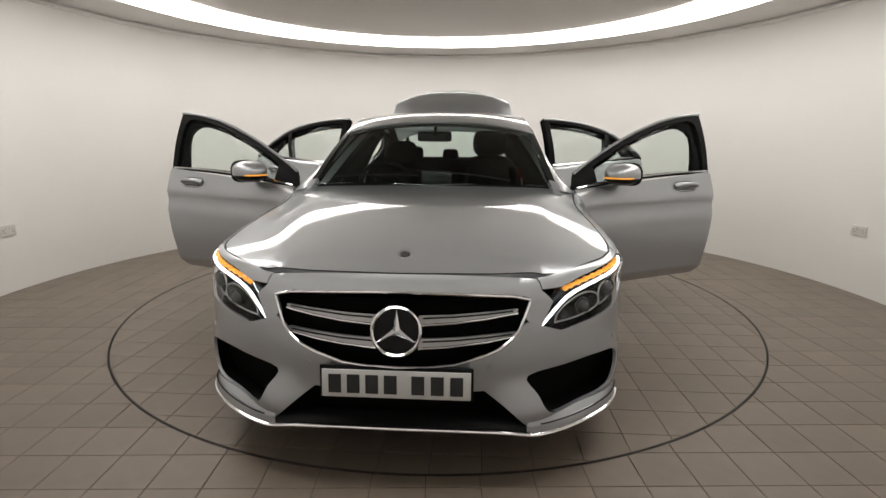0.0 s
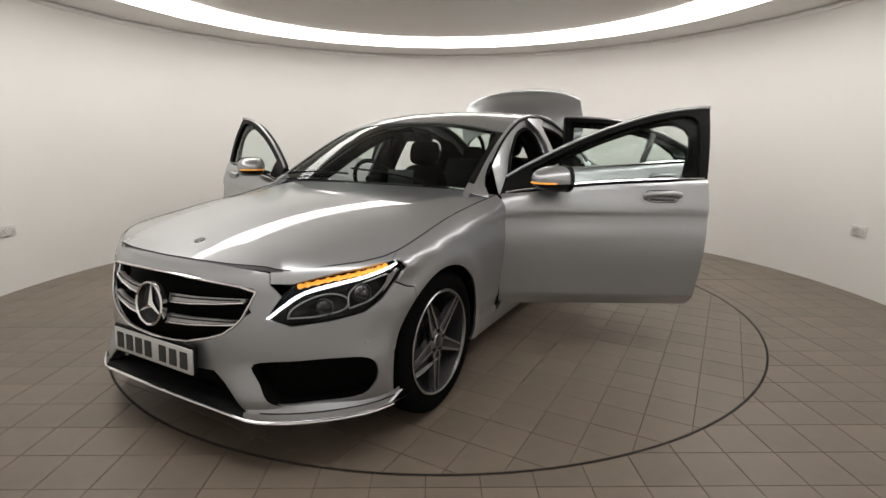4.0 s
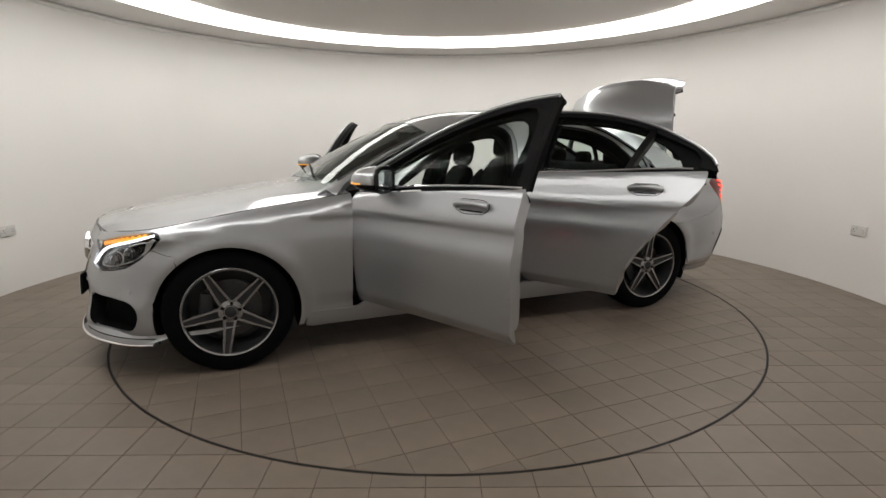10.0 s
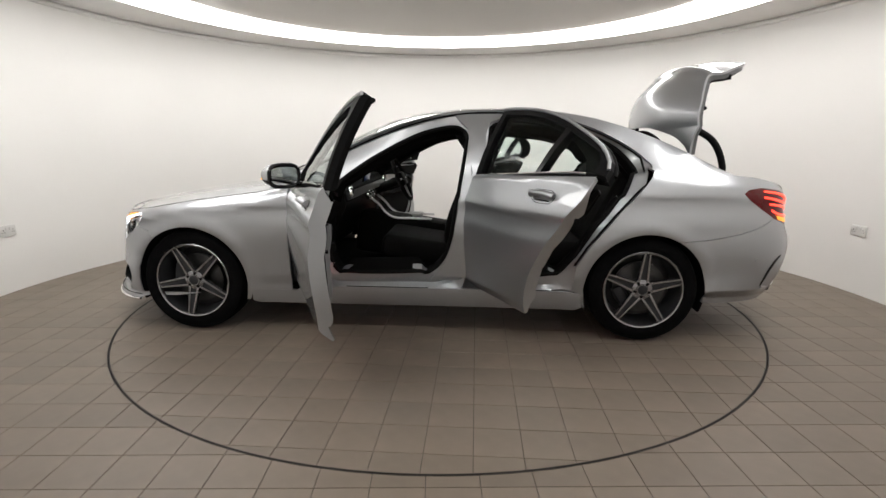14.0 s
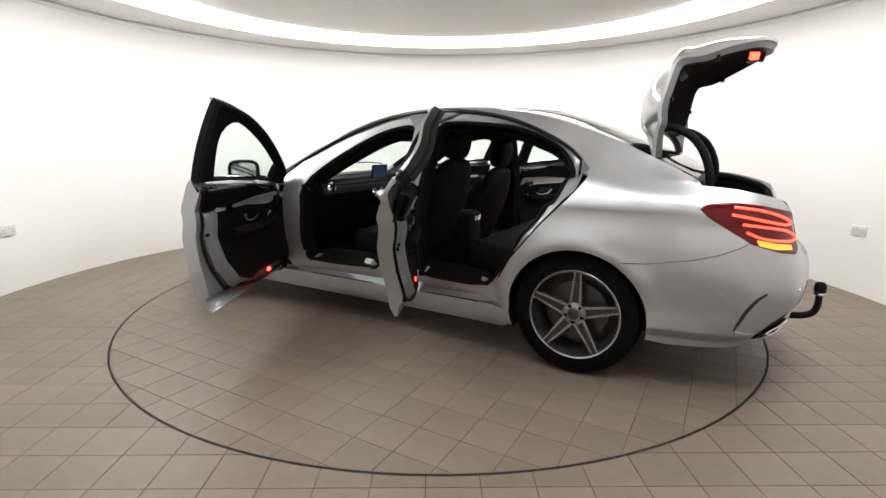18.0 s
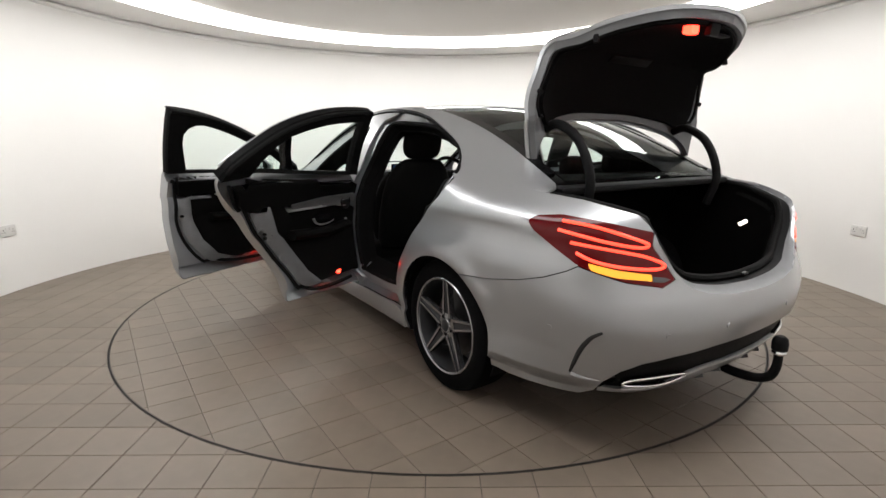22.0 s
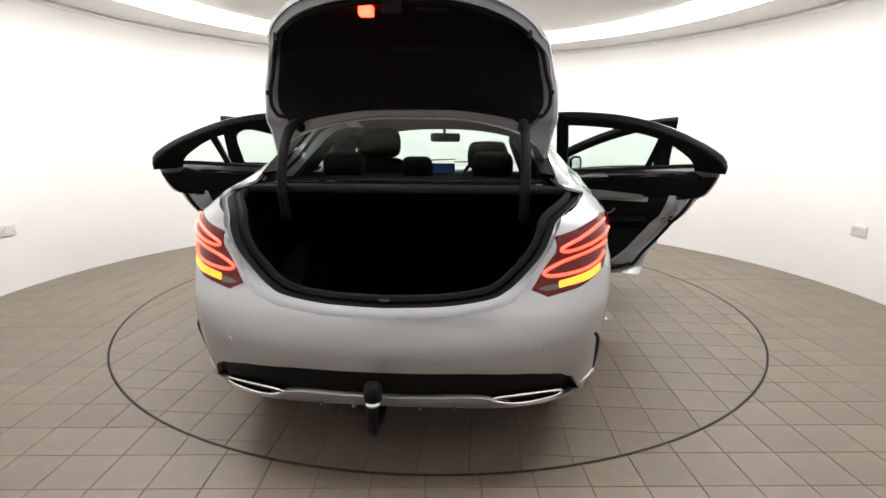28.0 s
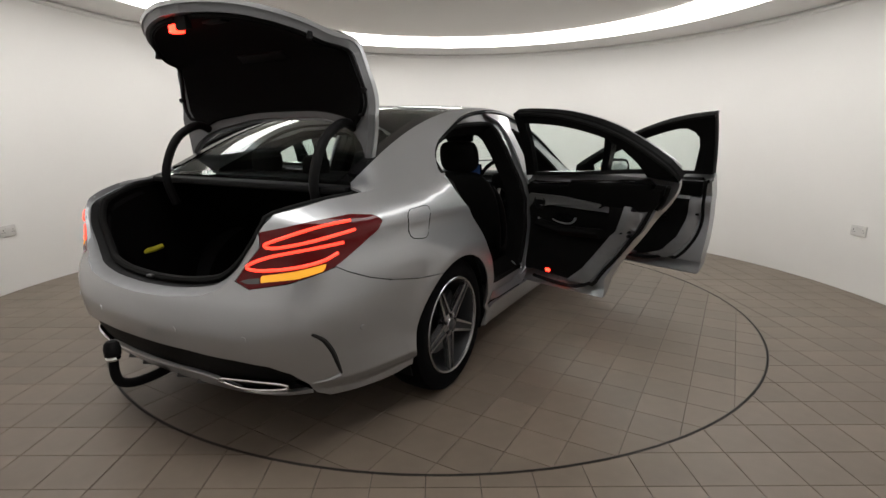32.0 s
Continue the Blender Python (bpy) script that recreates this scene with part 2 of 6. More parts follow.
def build_room():
    gap = 8.6  # half the angle of the recess in which the camera stands
    wall = [(R_WALL, 0), (R_WALL, H_WALL + 0.3), (R_WALL + 0.15, H_WALL + 0.3), (R_WALL + 0.15, 0)]
    bm = ring_mesh(bmesh.new(), wall, -90 + gap, 270 - gap, 128)
    tagged(part("wall_round", bm, WALL), "smooth white painted curved studio wall", "wall", kind="structure")
    # unseen wall added under and over the recess, to return light to the car
    for nm, z0, z1 in (("wall_below_recess", 0.0, 0.76), ("wall_above_recess", 1.56, H_WALL + 0.3)):
        bm = ring_mesh(bmesh.new(), [(R_WALL, z0), (R_WALL, z1), (R_WALL + 0.15, z1), (R_WALL + 0.15, z0)], -90 - gap + 0.05, -90 + gap - 0.05, 8)
        tagged(part(nm, bm, WALL), "smooth white painted curved studio wall", "wall", kind="structure")
    # sides, back, floor and top of the added, unseen recess that returns light
    x0 = R_WALL * math.sin(radians(gap))
    y0 = CY - (R_WALL + 0.15) * math.cos(radians(gap))
    for sx, nm in ((-1, "wall_west"), (1, "wall_east")):
        bm = box(bmesh.new(), 0.10, 0.90, 1.0, Matrix.Translation((CX + sx * (x0 + 0.075), y0 - 0.47, 1.16)))
        tagged(part(nm, bm, RECESS_WHITE), "unseen white side of the recess round the camera", "wall", kind="structure")
    bm = box(bmesh.new(), 2 * x0 + 0.4, 0.10, 1.0, Matrix.Translation((CX, y0 - 0.98, 1.16)))
    tagged(part("wall_south", bm, RECESS_WHITE), "unseen white back of the recess round the camera", "wall", kind="structure")
    for nm, z in (("recess_shelf", 0.70), ("recess_top", 1.62)):
        bm = box(bmesh.new(), 2 * x0 + 0.4, 0.92, 0.10, Matrix.Translation((CX, y0 - 0.48, z)))
        tagged(part(nm, bm, RECESS_WHITE), "unseen white board of the recess round the camera", "wall", kind="structure")
    # soffit ring, light ring and ceiling disc
    bm = ring_mesh(bmesh.new(), [(R_WALL - 0.012, H_WALL + 0.012), (R_WALL - 0.012, H_WALL + 0.06), (2.784, H_WALL + 0.06), (2.784, H_WALL + 0.012)], 0, 360, 160)
    tagged(part("ceiling_soffit", bm, WALL), "white ring soffit along the wall", "ceiling", kind="structure")
    bm = ring_mesh(bmesh.new(), [(R_WALL - 0.001, H_WALL - 0.034), (R_WALL - 0.001, H_WALL + 0.002), (R_WALL - 0.012, H_WALL + 0.004), (R_WALL - 0.024, H_WALL - 0.004), (R_WALL - 0.028, H_WALL - 0.014), (R_WALL - 0.024, H_WALL - 0.026), (R_WALL - 0.012, H_WALL - 0.034)], 0, 360, 160)
    tagged(part("trim_ceiling", bm, WALL), "thin white cornice moulding under the ceiling", "trim", kind="structure")
    bm = bmesh.new()
    cyl(bm, 2.291, 2.291, 0.08, Matrix.Translation((CX, CY, H_WALL + 0.056)), 128)
    cyl(bm, 3.6, 3.6, 0.06, Matrix.Translation((CX, CY, H_WALL + 0.15)), 128)
    tagged(part("ceiling", bm, CEIL), "matt off-white ceiling inside the light ring", "ceiling", kind="structure")
    bm = ring_mesh(bmesh.new(), [(2.300, H_WALL - 0.014), (2.296, H_WALL - 0.006), (2.296, H_WALL + 0.10), (2.779, H_WALL + 0.10), (2.779, H_WALL - 0.006), (2.775, H_WALL - 0.014)], 0, 360, 160)
    lamp = tagged(part("ring_light", bm, LIGHT), "glowing white ring light set in the ceiling", "ceiling light")
    for r in (2.285, 2.781):
        bm = ring_mesh(bmesh.new(), [(r, H_WALL + 0.003), (r, H_WALL + 0.011), (r + 0.009, H_WALL + 0.011), (r + 0.009, H_WALL + 0.003)], 0, 360, 160)
        part("edge_bead", bm, CEIL, lamp, "thin white edge bead of the light ring")
    # double sockets on the wall
    for a, z in ((178.27, 0.499), (2.42, 0.518)):
        m = Matrix.Translation((CX, CY, 0)) @ Matrix.Rotation(radians(a), 4, "Z") @ Matrix.Translation((R_WALL - 0.006, 0, z))
        so = tagged(part("wall_socket", box(bmesh.new(), 0.012, 0.146, 0.086, m, 0.004), PLASTIC_WHITE), "white plastic double socket on the wall", "socket", "wall sockets")
        for sg in (-1, 1):
            part("switch", box(bmesh.new(), 0.006, 0.016, 0.022, m @ Matrix.Translation((-0.007, sg * 0.018, 0.02)), 0.002), PLASTIC_WHITE, so)
            for dy, dz, w, h in ((0, 0.008, 0.005, 0.010), (-0.011, -0.010, 0.009, 0.004), (0.011, -0.010, 0.009, 0.004)):
                part("pin_hole", box(bmesh.new(), 0.003, w, h, m @ Matrix.Translation((-0.0065, sg * 0.045 + dy, dz))), GAP, so)


build_room()


# ---- floor ----
PITCH = 0.2


def tile_outline(x, y, s, R, keep_inside):
    """A square tile cut by the circle of radius R; None where nothing is left."""
    c = [(x, y), (x + s, y), (x + s, y + s), (x, y + s)]
    ok = [(math.hypot(*p) < R) == keep_inside for p in c]
    if all(ok):
        return c, True
    if not any(ok):
        return None, False
    out = []
    for i in range(4):
        a, b = c[i], c[(i + 1) % 4]
        if ok[i]:
            out.append((a, False))
        if ok[i] != ok[(i + 1) % 4]:
            lo, hi = 0.0, 1.0
            for _ in range(30):
                m = (lo + hi) / 2
                q = (a[0] + (b[0] - a[0]) * m, a[1] + (b[1] - a[1]) * m)
                if ((math.hypot(*q) < R) == keep_inside) == ok[i]:
                    lo = m
                else:
                    hi = m
            out.append(((a[0] + (b[0] - a[0]) * lo, a[1] + (b[1] - a[1]) * lo), True))
    res = []
    for i, (p, cut) in enumerate(out):
        res.append(p)
        q, cut2 = out[(i + 1) % len(out)]
        if cut and cut2:
            a0, a1 = math.atan2(p[1], p[0]), math.atan2(q[1], q[0])
            d = (a1 - a0 + math.pi) % (2 * math.pi) - math.pi
            mid = a0 + d / 2
            if not (x - 1e-4 <= R * math.cos(mid) <= x + s + 1e-4 and y - 1e-4 <= R * math.sin(mid) <= y + s + 1e-4):
                continue
            for k in range(1, 5):
                res.append((R * math.cos(a0 + d * k / 5), R * math.sin(a0 + d * k / 5)))
    return res, False


def tile_geometry(pts, V, F, z0=-0.007, ch=0.0012):
    cx, cy = sum(p[0] for p in pts) / len(pts), sum(p[1] for p in pts) / len(pts)
    n, b = len(pts), len(V)
    for k, (z, ins) in enumerate(((z0, 0), (-ch, 0), (0, ch))):
        for p in pts:
            dx, dy = cx - p[0], cy - p[1]
            l = max(math.hypot(dx, dy), 1e-6)
            V.append((p[0] + dx / l * ins * 1.4, p[1] + dy / l * ins * 1.4, z))
    for k in range(2):
        for i in range(n):
            j = (i + 1) % n
            F.append((b + k * n + i, b + k * n + j, b + (k + 1) * n + j, b + (k + 1) * n + i))
    F.append([b + 2 * n + i for i in range(n)])


def lay_tiles(parent, R, inside, ox, oy, turn, outer, nearest, joint=0.0027):
    s = PITCH - joint
    full = None
    rest_v, rest_f = [], []
    cells = []
    k = int(4.6 / PITCH)
    for i in range(-k, k):
        for j in range(-2 * k, k):
            x, y = ox + i * PITCH, oy + j * PITCH
            cx, cy = x + s / 2, y + s / 2
            wx = cx * math.cos(turn) - cy * math.sin(turn)
            wy = cx * math.sin(turn) + cy * math.cos(turn)
            if not inside and not outer(wx, wy):
                continue
            pts, whole = tile_outline(x, y, s, R, inside)
            if pts is None or len(pts) < 3:
                continue
            cells.append((nearest(wx, wy), x, y, pts, whole))
    cells.sort(key=lambda c: c[0])
    rot = Matrix.Rotation(turn, 4, "Z")
    for n, (_, x, y, pts, whole) in enumerate(cells):
        if n >= 300:
            tile_geometry(pts, rest_v, rest_f)
            continue
        if whole and full is not None:
            me = full
            ob = new("tile", me)
            ob.parent = parent
            ob.matrix_basis = rot @ Matrix.Translation((x, y, 0))
            continue
        V, F = [], []
        tile_geometry([(p[0] - x, p[1] - y) for p in pts], V, F)
        me = bpy.data.meshes.new("tile")
        me.from_pydata(V, [], F)
        me.materials.append(TILE)
        if whole:
            full = me
        ob = new("tile", me)
        ob.parent = parent
        ob.matrix_basis = rot @ Matrix.Translation((x, y, 0))
    if rest_v:
        me = bpy.data.meshes.new("far_tiles")
        me.from_pydata(rest_v, [], rest_f)
        ob = part("far_tiles", me, TILE, parent)
        ob.matrix_basis = rot
        tagged(ob, "square beige floor tiles", kind="stuff")


def build_floor():
    bm = ring_mesh(bmesh.new(), [(R_TABLE + 0.0085, -0.4), (R_TABLE + 0.0085, -0.004), (3.7, -0.004), (3.7, -0.4)], 0, 360, 160)
    # the ring is centred on the turntable
    bmesh.ops.translate(bm, verts=bm.verts, vec=(-CX, -CY, 0))
    floor = tagged(part("floor", bm, GROUT, smooth=False), "square beige tiled studio floor with dark joints", "floor", kind="structure")
    bm = bmesh.new()
    cyl(bm, 2.6, 2.6, 0.05, Matrix.Translation((0, 0, -0.3)), 64)
    part("pit", bm, GAP, floor)
    bm = ring_mesh(bmesh.new(), [(R_TABLE + 0.006, -0.2), (R_TABLE + 0.006, 0.001), (R_TABLE + 0.0085, 0.001), (R_TABLE + 0.0085, -0.2)], 0, 360, 160)
    bmesh.ops.translate(bm, verts=bm.verts, vec=(-CX, -CY, 0))
    part("edge_strip", bm, STEEL, floor, "thin worn steel edge strip")
    lay_tiles(floor, R_TABLE + 0.0092, False, -0.068, -0.115, radians(0.5),
              lambda x, y: math.hypot(x, y) < 3.60, lambda x, y: math.hypot(x, y + 3.9))
    table = tagged(new("turntable"), "round tiled turntable flush with the floor", "turntable")
    bm = bmesh.new()
    cyl(bm, R_TABLE - 0.006, R_TABLE - 0.006, 0.16, Matrix.Translation((0, 0, -0.084)), 160)
    part("deck", bm, GROUT, table, smooth=False)
    bm = ring_mesh(bmesh.new(), [(R_TABLE - 0.004, -0.05), (R_TABLE - 0.004, 0.001), (R_TABLE, 0.001), (R_TABLE, -0.05)], 0, 360, 160)
    bmesh.ops.translate(bm, verts=bm.verts, vec=(-CX, -CY, 0))
    part("rim", bm, STEEL, table, "dark steel rim")
    lay_tiles(table, R_TABLE - 0.005, True, -0.085, -0.083, 0.0, None, lambda x, y: -math.hypot(x, y))
    return table


TABLE = build_floor()


# ---- the car: its surfaces ----
# x forward from the middle of the wheelbase, y to the car's own left, z up
AXLE = 1.42
W0 = 0.905
XFS, XF0, XRS, XR0 = 0.90, 2.21, -1.00, -2.476


def spline(pts, n):
    """A smooth line through plan points."""
    out = []
    for i in range(len(pts) - 1):
        p0, p1, p2, p3 = pts[max(i - 1, 0)], pts[i], pts[i + 1], pts[min(i + 2, len(pts) - 1)]
        d = math.hypot(p2[0] - p1[0], p2[1] - p1[1])
        for k in range(n):
            t = k / n
            q = []
            for c in (0, 1):
                da = math.hypot(p2[0] - p0[0], p2[1] - p0[1])
                db = math.hypot(p3[0] - p1[0], p3[1] - p1[1])
                m1, m2 = (p2[c] - p0[c]) / da * d, (p3[c] - p1[c]) / db * d
                if i == 0:
                    m1 = (0.0, d)[c]
                if i == len(pts) - 2:
                    m2 = (0.0, -d)[c]
                t2, t3 = t * t, t * t * t
                q.append((2 * t3 - 3 * t2 + 1) * p1[c] + (t3 - 2 * t2 + t) * m1 + (3 * t2 - 2 * t3) * p2[c] + (t3 - t2) * m2)
            out.append(tuple(q))
    out.append(pts[-1])
    return out


NOSE = [(2.21, 0.0), (2.196, 0.20), (2.150, 0.38), (2.085, 0.53), (2.00, 0.675), (1.92, 0.79), (1.83, 0.858), (1.70, 0.890), (1.45, 0.903), (0.90, 0.905)]
STERN = [(-1.00, 0.905), (-1.60, 0.902), (-1.90, 0.885), (-2.08, 0.855), (-2.22, 0.800), (-2.33, 0.705), (-2.40, 0.58), (-2.445, 0.42), (-2.470, 0.20), (-2.476, 0.0)]


def outline():
    pts = spline(NOSE + [(0.4, 0.905), (-0.4, 0.905)] + STERN, 16)
    s = [0.0]
    for a, b in zip(pts, pts[1:]):
        s.append(s[-1] + math.hypot(a[0] - b[0], a[1] - b[1]))
    return np.array(s), np.array([p[0] for p in pts]), np.array([p[1] for p in pts])


OS, OX, OY = outline()
ST = float(OS[-1])


def S(x):
    return float(np.interp(-x, -OX, OS))


def SF(y):
    """Way along the outline at half-width y of the nose; negative to the car's right."""
    v = float(np.interp(abs(y), OY[:145], OS[:145]))
    return v if y >= 0 else -v


def SR(y):
    v = float(np.interp(-abs(y), -OY[-145:], OS[-145:]))
    return v if y >= 0 else 2 * ST - v


XFZ = curve((0.14, 2.15), (0.20, 2.175), (0.30, 2.192), (0.42, 2.205), (0.52, 2.205), (0.60, 2.192), (0.68, 2.166), (0.73, 2.142), (0.77, 2.118), (0.80, 2.085))
XRZ = curve((0.20, 2.30), (0.28, 2.38), (0.36, 2.43), (0.46, 2.465), (0.56, 2.476), (0.64, 2.465), (0.72, 2.43), (0.82, 2.41), (0.95, 2.40), (1.02, 2.37))
PROF = curve((0.14, 0.800), (0.20, 0.842), (0.27, 0.862), (0.34, 0.866), (0.45, 0.876), (0.58, 0.894), (0.68, 0.903), (0.74, 0.905), (0.80, 0.898), (0.88, 0.884), (0.95, 0.866), (1.02, 0.845), (1.1, 0.82))
ZT = curve((2.21, 0.735), (2.10, 0.748), (2.0, 0.765), (1.90, 0.780), (1.80, 0.794), (1.60, 0.828), (1.42, 0.856), (1.0, 0.905), (0.80, 0.934), (0.60, 0.964), (0.30, 1.000), (-0.05, 1.023), (-0.45, 1.035), (-0.80, 1.056), (-1.10, 1.078), (-1.25, 1.086), (-1.42, 1.080), (-1.65, 1.056), (-2.0, 1.03), (-2.3, 0.995), (-2.476, 0.96))
RT = curve((2.2, 0.05), (1.9, 0.06), (1.6, 0.09), (1.0, 0.10), (0.75, 0.05), (0.4, 0.035), (-0.9, 0.035), (-1.2, 0.035), (-1.42, 0.07), (-1.65, 0.15), (-2.0, 0.15), (-2.476, 0.12))
CREASE = curve((2.0, 0.70), (1.42, 0.80), (0.9, 0.836), (0.5, 0.855), (0.0, 0.868), (-0.5, 0.872), (-1.0, 0.882), (-1.36, 0.903), (-1.67, 0.912), (-1.95, 0.905), (-2.2, 0.885))
WAIST = curve((2.2, 0.0), (1.1, 0.0), (0.8, 0.5), (0.5, 1.0), (-0.8, 1.0), (-1.0, 0.5), (-1.2, 0.0), (-2.4, 0.0))
LOWLINE = curve((0.9, 0.378), (0.3, 0.382), (-0.4, 0.390), (-1.0, 0.400), (-1.3, 0.41))
TAPER = curve((2.2, 0.985), (1.42, 0.985), (0.6, 0.995), (0.0, 1.0), (-0.8, 1.0), (-1.42, 0.995), (-2.4, 0.975))


KMAX = curve((2.3, 0.985), (-1.2, 0.985), (-1.42, 0.80), (-1.6, 0.74), (-1.8, 0.78), (-2.1, 0.84), (-2.476, 0.90))


def half_width(x, z):
    w = PROF(z)
    dz = z - CREASE(x)
    w += 0.010 * math.exp(-(dz / (0.07 if dz > 0 else 0.022)) ** 2) - 0.005 * math.exp(-((dz + 0.07) / 0.045) ** 2)
    if z > 0.3135:
        w -= 0.62 * WAIST(x) * 0.004 * math.log1p(math.exp(min(40.0, (LOWLINE(x) - z) / 0.004)))
    else:
        w -= 0.010 * WAIST(x)
    for ax in (AXLE, -AXLE):
        d = math.hypot(x - ax, z - 0.325)
        w += 0.012 * math.exp(-((d - 0.39) / 0.05) ** 2)
    if x > 1.7:
        w += 0.050 * min(1.0, (x - 1.7) / 0.2) * 0.5 * (1 - math.tanh((z - 0.46) / 0.06))
    zt, r = ZT(x), RT(x)
    kx = max(0.0, min(KMAX(x), 0.985))
    m = min(1.0, max(0.0, (-1.40 - x) / 0.30))
    m = m * m * (3 - 2 * m)
    if z > zt - r and m < 1:
        k = min((z - zt + r) / r, 1.0) * kx
        w -= (1 - m) * r * 1.1 * (1 - math.sqrt(1 - k * k))
    if m > 0:
        # behind the doors the shoulder is a soft crease with a flat bevel over it
        drop = r * 1.1 * (1 - math.sqrt(1 - kx * kx))
        w -= m * 0.010 * math.log1p(math.exp(min(40.0, (z - zt + drop) / 0.010)))
    return w * TAPER(x)


def body(s, z):
    if s < 0:
        x, y, z = body(-s, z)
        return (x, -y, z)
    if s > ST:
        x, y, z = body(2 * ST - s, z)
        return (x, -y, z)
    xr, yr = float(np.interp(s, OS, OX)), float(np.interp(s, OS, OY))
    x = xr
    if xr > XFS:
        x = XFS + (xr - XFS) * (XFZ(z) - XFS) / (XF0 - XFS)
    elif xr < XRS:
        x = XRS + (xr - XRS) * (-XRZ(z) - XRS) / (XR0 - XRS)
    if xr > 1.6 and z < 0.42:
        k = min(1.0, (0.42 - z) / 0.17)
        x += 0.065 * k * k * (3 - 2 * k) * math.exp(-((yr - 0.49) / 0.15) ** 2)
    return (x, yr * half_width(xr, z) / W0, z)


def sa(x, z):
    """Way along the outline at a true x and height on the car's left."""
    if x > XFS:
        x = XFS + (x - XFS) * (XF0 - XFS) / (XFZ(z) - XFS)
    elif x < XRS:
        x = XRS + (x - XRS) * (XR0 - XRS) / (-XRZ(z) - XRS)
    return S(x)


def sy(y, z, rear=True):
    """The same at a true half-width y of the tail or the nose."""
    f = SR if rear else SF
    s = f(y)
    for _ in range(6):
        s = f(min(y * W0 / half_width(float(np.interp(s, OS, OX)), z), 0.904))
    return s


def body_x(x, z):
    return body(S(x), z)


def inset(fn, d):
    """The same surface, d further in."""
    def g(u, v):
        h = 1e-3
        p = Vector(fn(u, v))
        n = (Vector(fn(u + h, v)) - Vector(fn(u - h, v))).cross(Vector(fn(u, v + h)) - Vector(fn(u, v - h)))
        n.normalize()
        c = Vector((0, 0, 0.6))
        if n.dot(p - c) < 0:
            n = -n
        return p - n * d
    return g


# greenhouse
ZRAIL = curve((1.00, 0.885), (0.80, 0.995), (0.60, 1.105), (0.40, 1.205), (0.20, 1.29), (0.0, 1.355), (-0.25, 1.402), (-0.55, 1.418), (-0.85, 1.405), (-1.10, 1.365), (-1.35, 1.296), (-1.60, 1.200), (-1.80, 1.105), (-1.95, 1.032))
YRAIL = curve((1.00, 0.755), (0.80, 0.72), (0.40, 0.665), (0.0, 0.625), (-0.5, 0.61), (-1.0, 0.60), (-1.4, 0.605), (-1.8, 0.63), (-1.95, 0.645))
ZROOF = curve((1.00, 0.955), (0.85, 1.045), (0.60, 1.185), (0.40, 1.285), (0.22, 1.362), (0.05, 1.408), (-0.20, 1.438), (-0.45, 1.446), (-0.75, 1.442), (-1.0, 1.422), (-1.20, 1.382), (-1.45, 1.295), (-1.70, 1.180), (-1.85, 1.105), (-1.95, 1.05))


def top(x, t):
    """Windscreen, roof and rear window in one sheet."""
    zr, yr = ZRAIL(x), YRAIL(x)
    return (x, t * yr, zr + (ZROOF(x) - zr) * (1 - abs(t) ** 2.4))


def belt(x):
    return ZT(x) - 0.004


def shoulder(x):
    """Where on the outline's own length the shoulder at a true x lies."""
    if x > XRS:
        return x
    return XRS + (x - XRS) * (XR0 - XRS) / (-XRZ(belt(x)) - XRS)


def cabin(x, z):
    """The side above the belt, from belt to roof rail."""
    xn = shoulder(x)
    zb, zr = belt(xn), ZRAIL(x)
    yb, yr = body(S(xn), zb)[1] if x < XRS else half_width(x, zb), YRAIL(x)
    k = (z - zb) / max(zr - zb, 0.02)
    y = yb + (yr - yb) * k + 0.022 * 4 * k * (1 - k)
    q = min(1.0, max(0.0, (-1.06 - x) / 0.30))
    q = q * q * (3 - 2 * q)
    if q > 0 and -0.3 < k < 1.3:
        h = max(zr - zb, 0.02)
        m0 = (1 - half_width(xn, zb - 0.008) / half_width(xn, zb)) * yb / 0.008 * h
        m1 = (yr - yb) * 0.95
        k2, k3 = k * k, k * k * k
        y = y * (1 - q) + q * ((2 * k3 - 3 * k2 + 1) * yb + (k3 - 2 * k2 + k) * m0 + (3 * k2 - 2 * k3) * yr + (k3 - k2) * m1)
    return (x, y, z)


def side(x, z):
    return body_x(x, z) if z < belt(x) else cabin(x, z)


# ---- the car: body ----
CAR = tagged(new("car"), "silver metallic four-door saloon car with all doors and boot open", "car")
ZDOOR = curve((0.80, 0.968), (0.70, 1.032), (0.50, 1.140), (0.30, 1.235), (0.10, 1.312), (-0.10, 1.370), (-0.40, 1.410), (-0.60, 1.405), (-0.85, 1.375), (-1.05, 1.322), (-1.20, 1.258), (-1.32, 1.190), (-1.39, 1.135), (-1.43, 1.092), (-1.46, 1.05))


def both(name, polys, fn, material, label="", parent=None, **kw):
    """A panel on the car's left and its mirror image on the right."""
    a = part(name, skin(polys, fn, flip=True, **kw), material, parent or CAR, label)
    b = part(name, skin(polys, mirrored(fn), flip=False, **kw), material, parent or CAR, label)
    return a, b


def along(f, x0, x1, n=12):
    return [(x0 + (x1 - x0) * i / n, f(x0 + (x1 - x0) * i / n)) for i in range(n + 1)]


def sx(pts):
    """Side points (x, z) as points (way along the outline, z)."""
    return [(S(p[0]), *p[1:]) for p in pts]


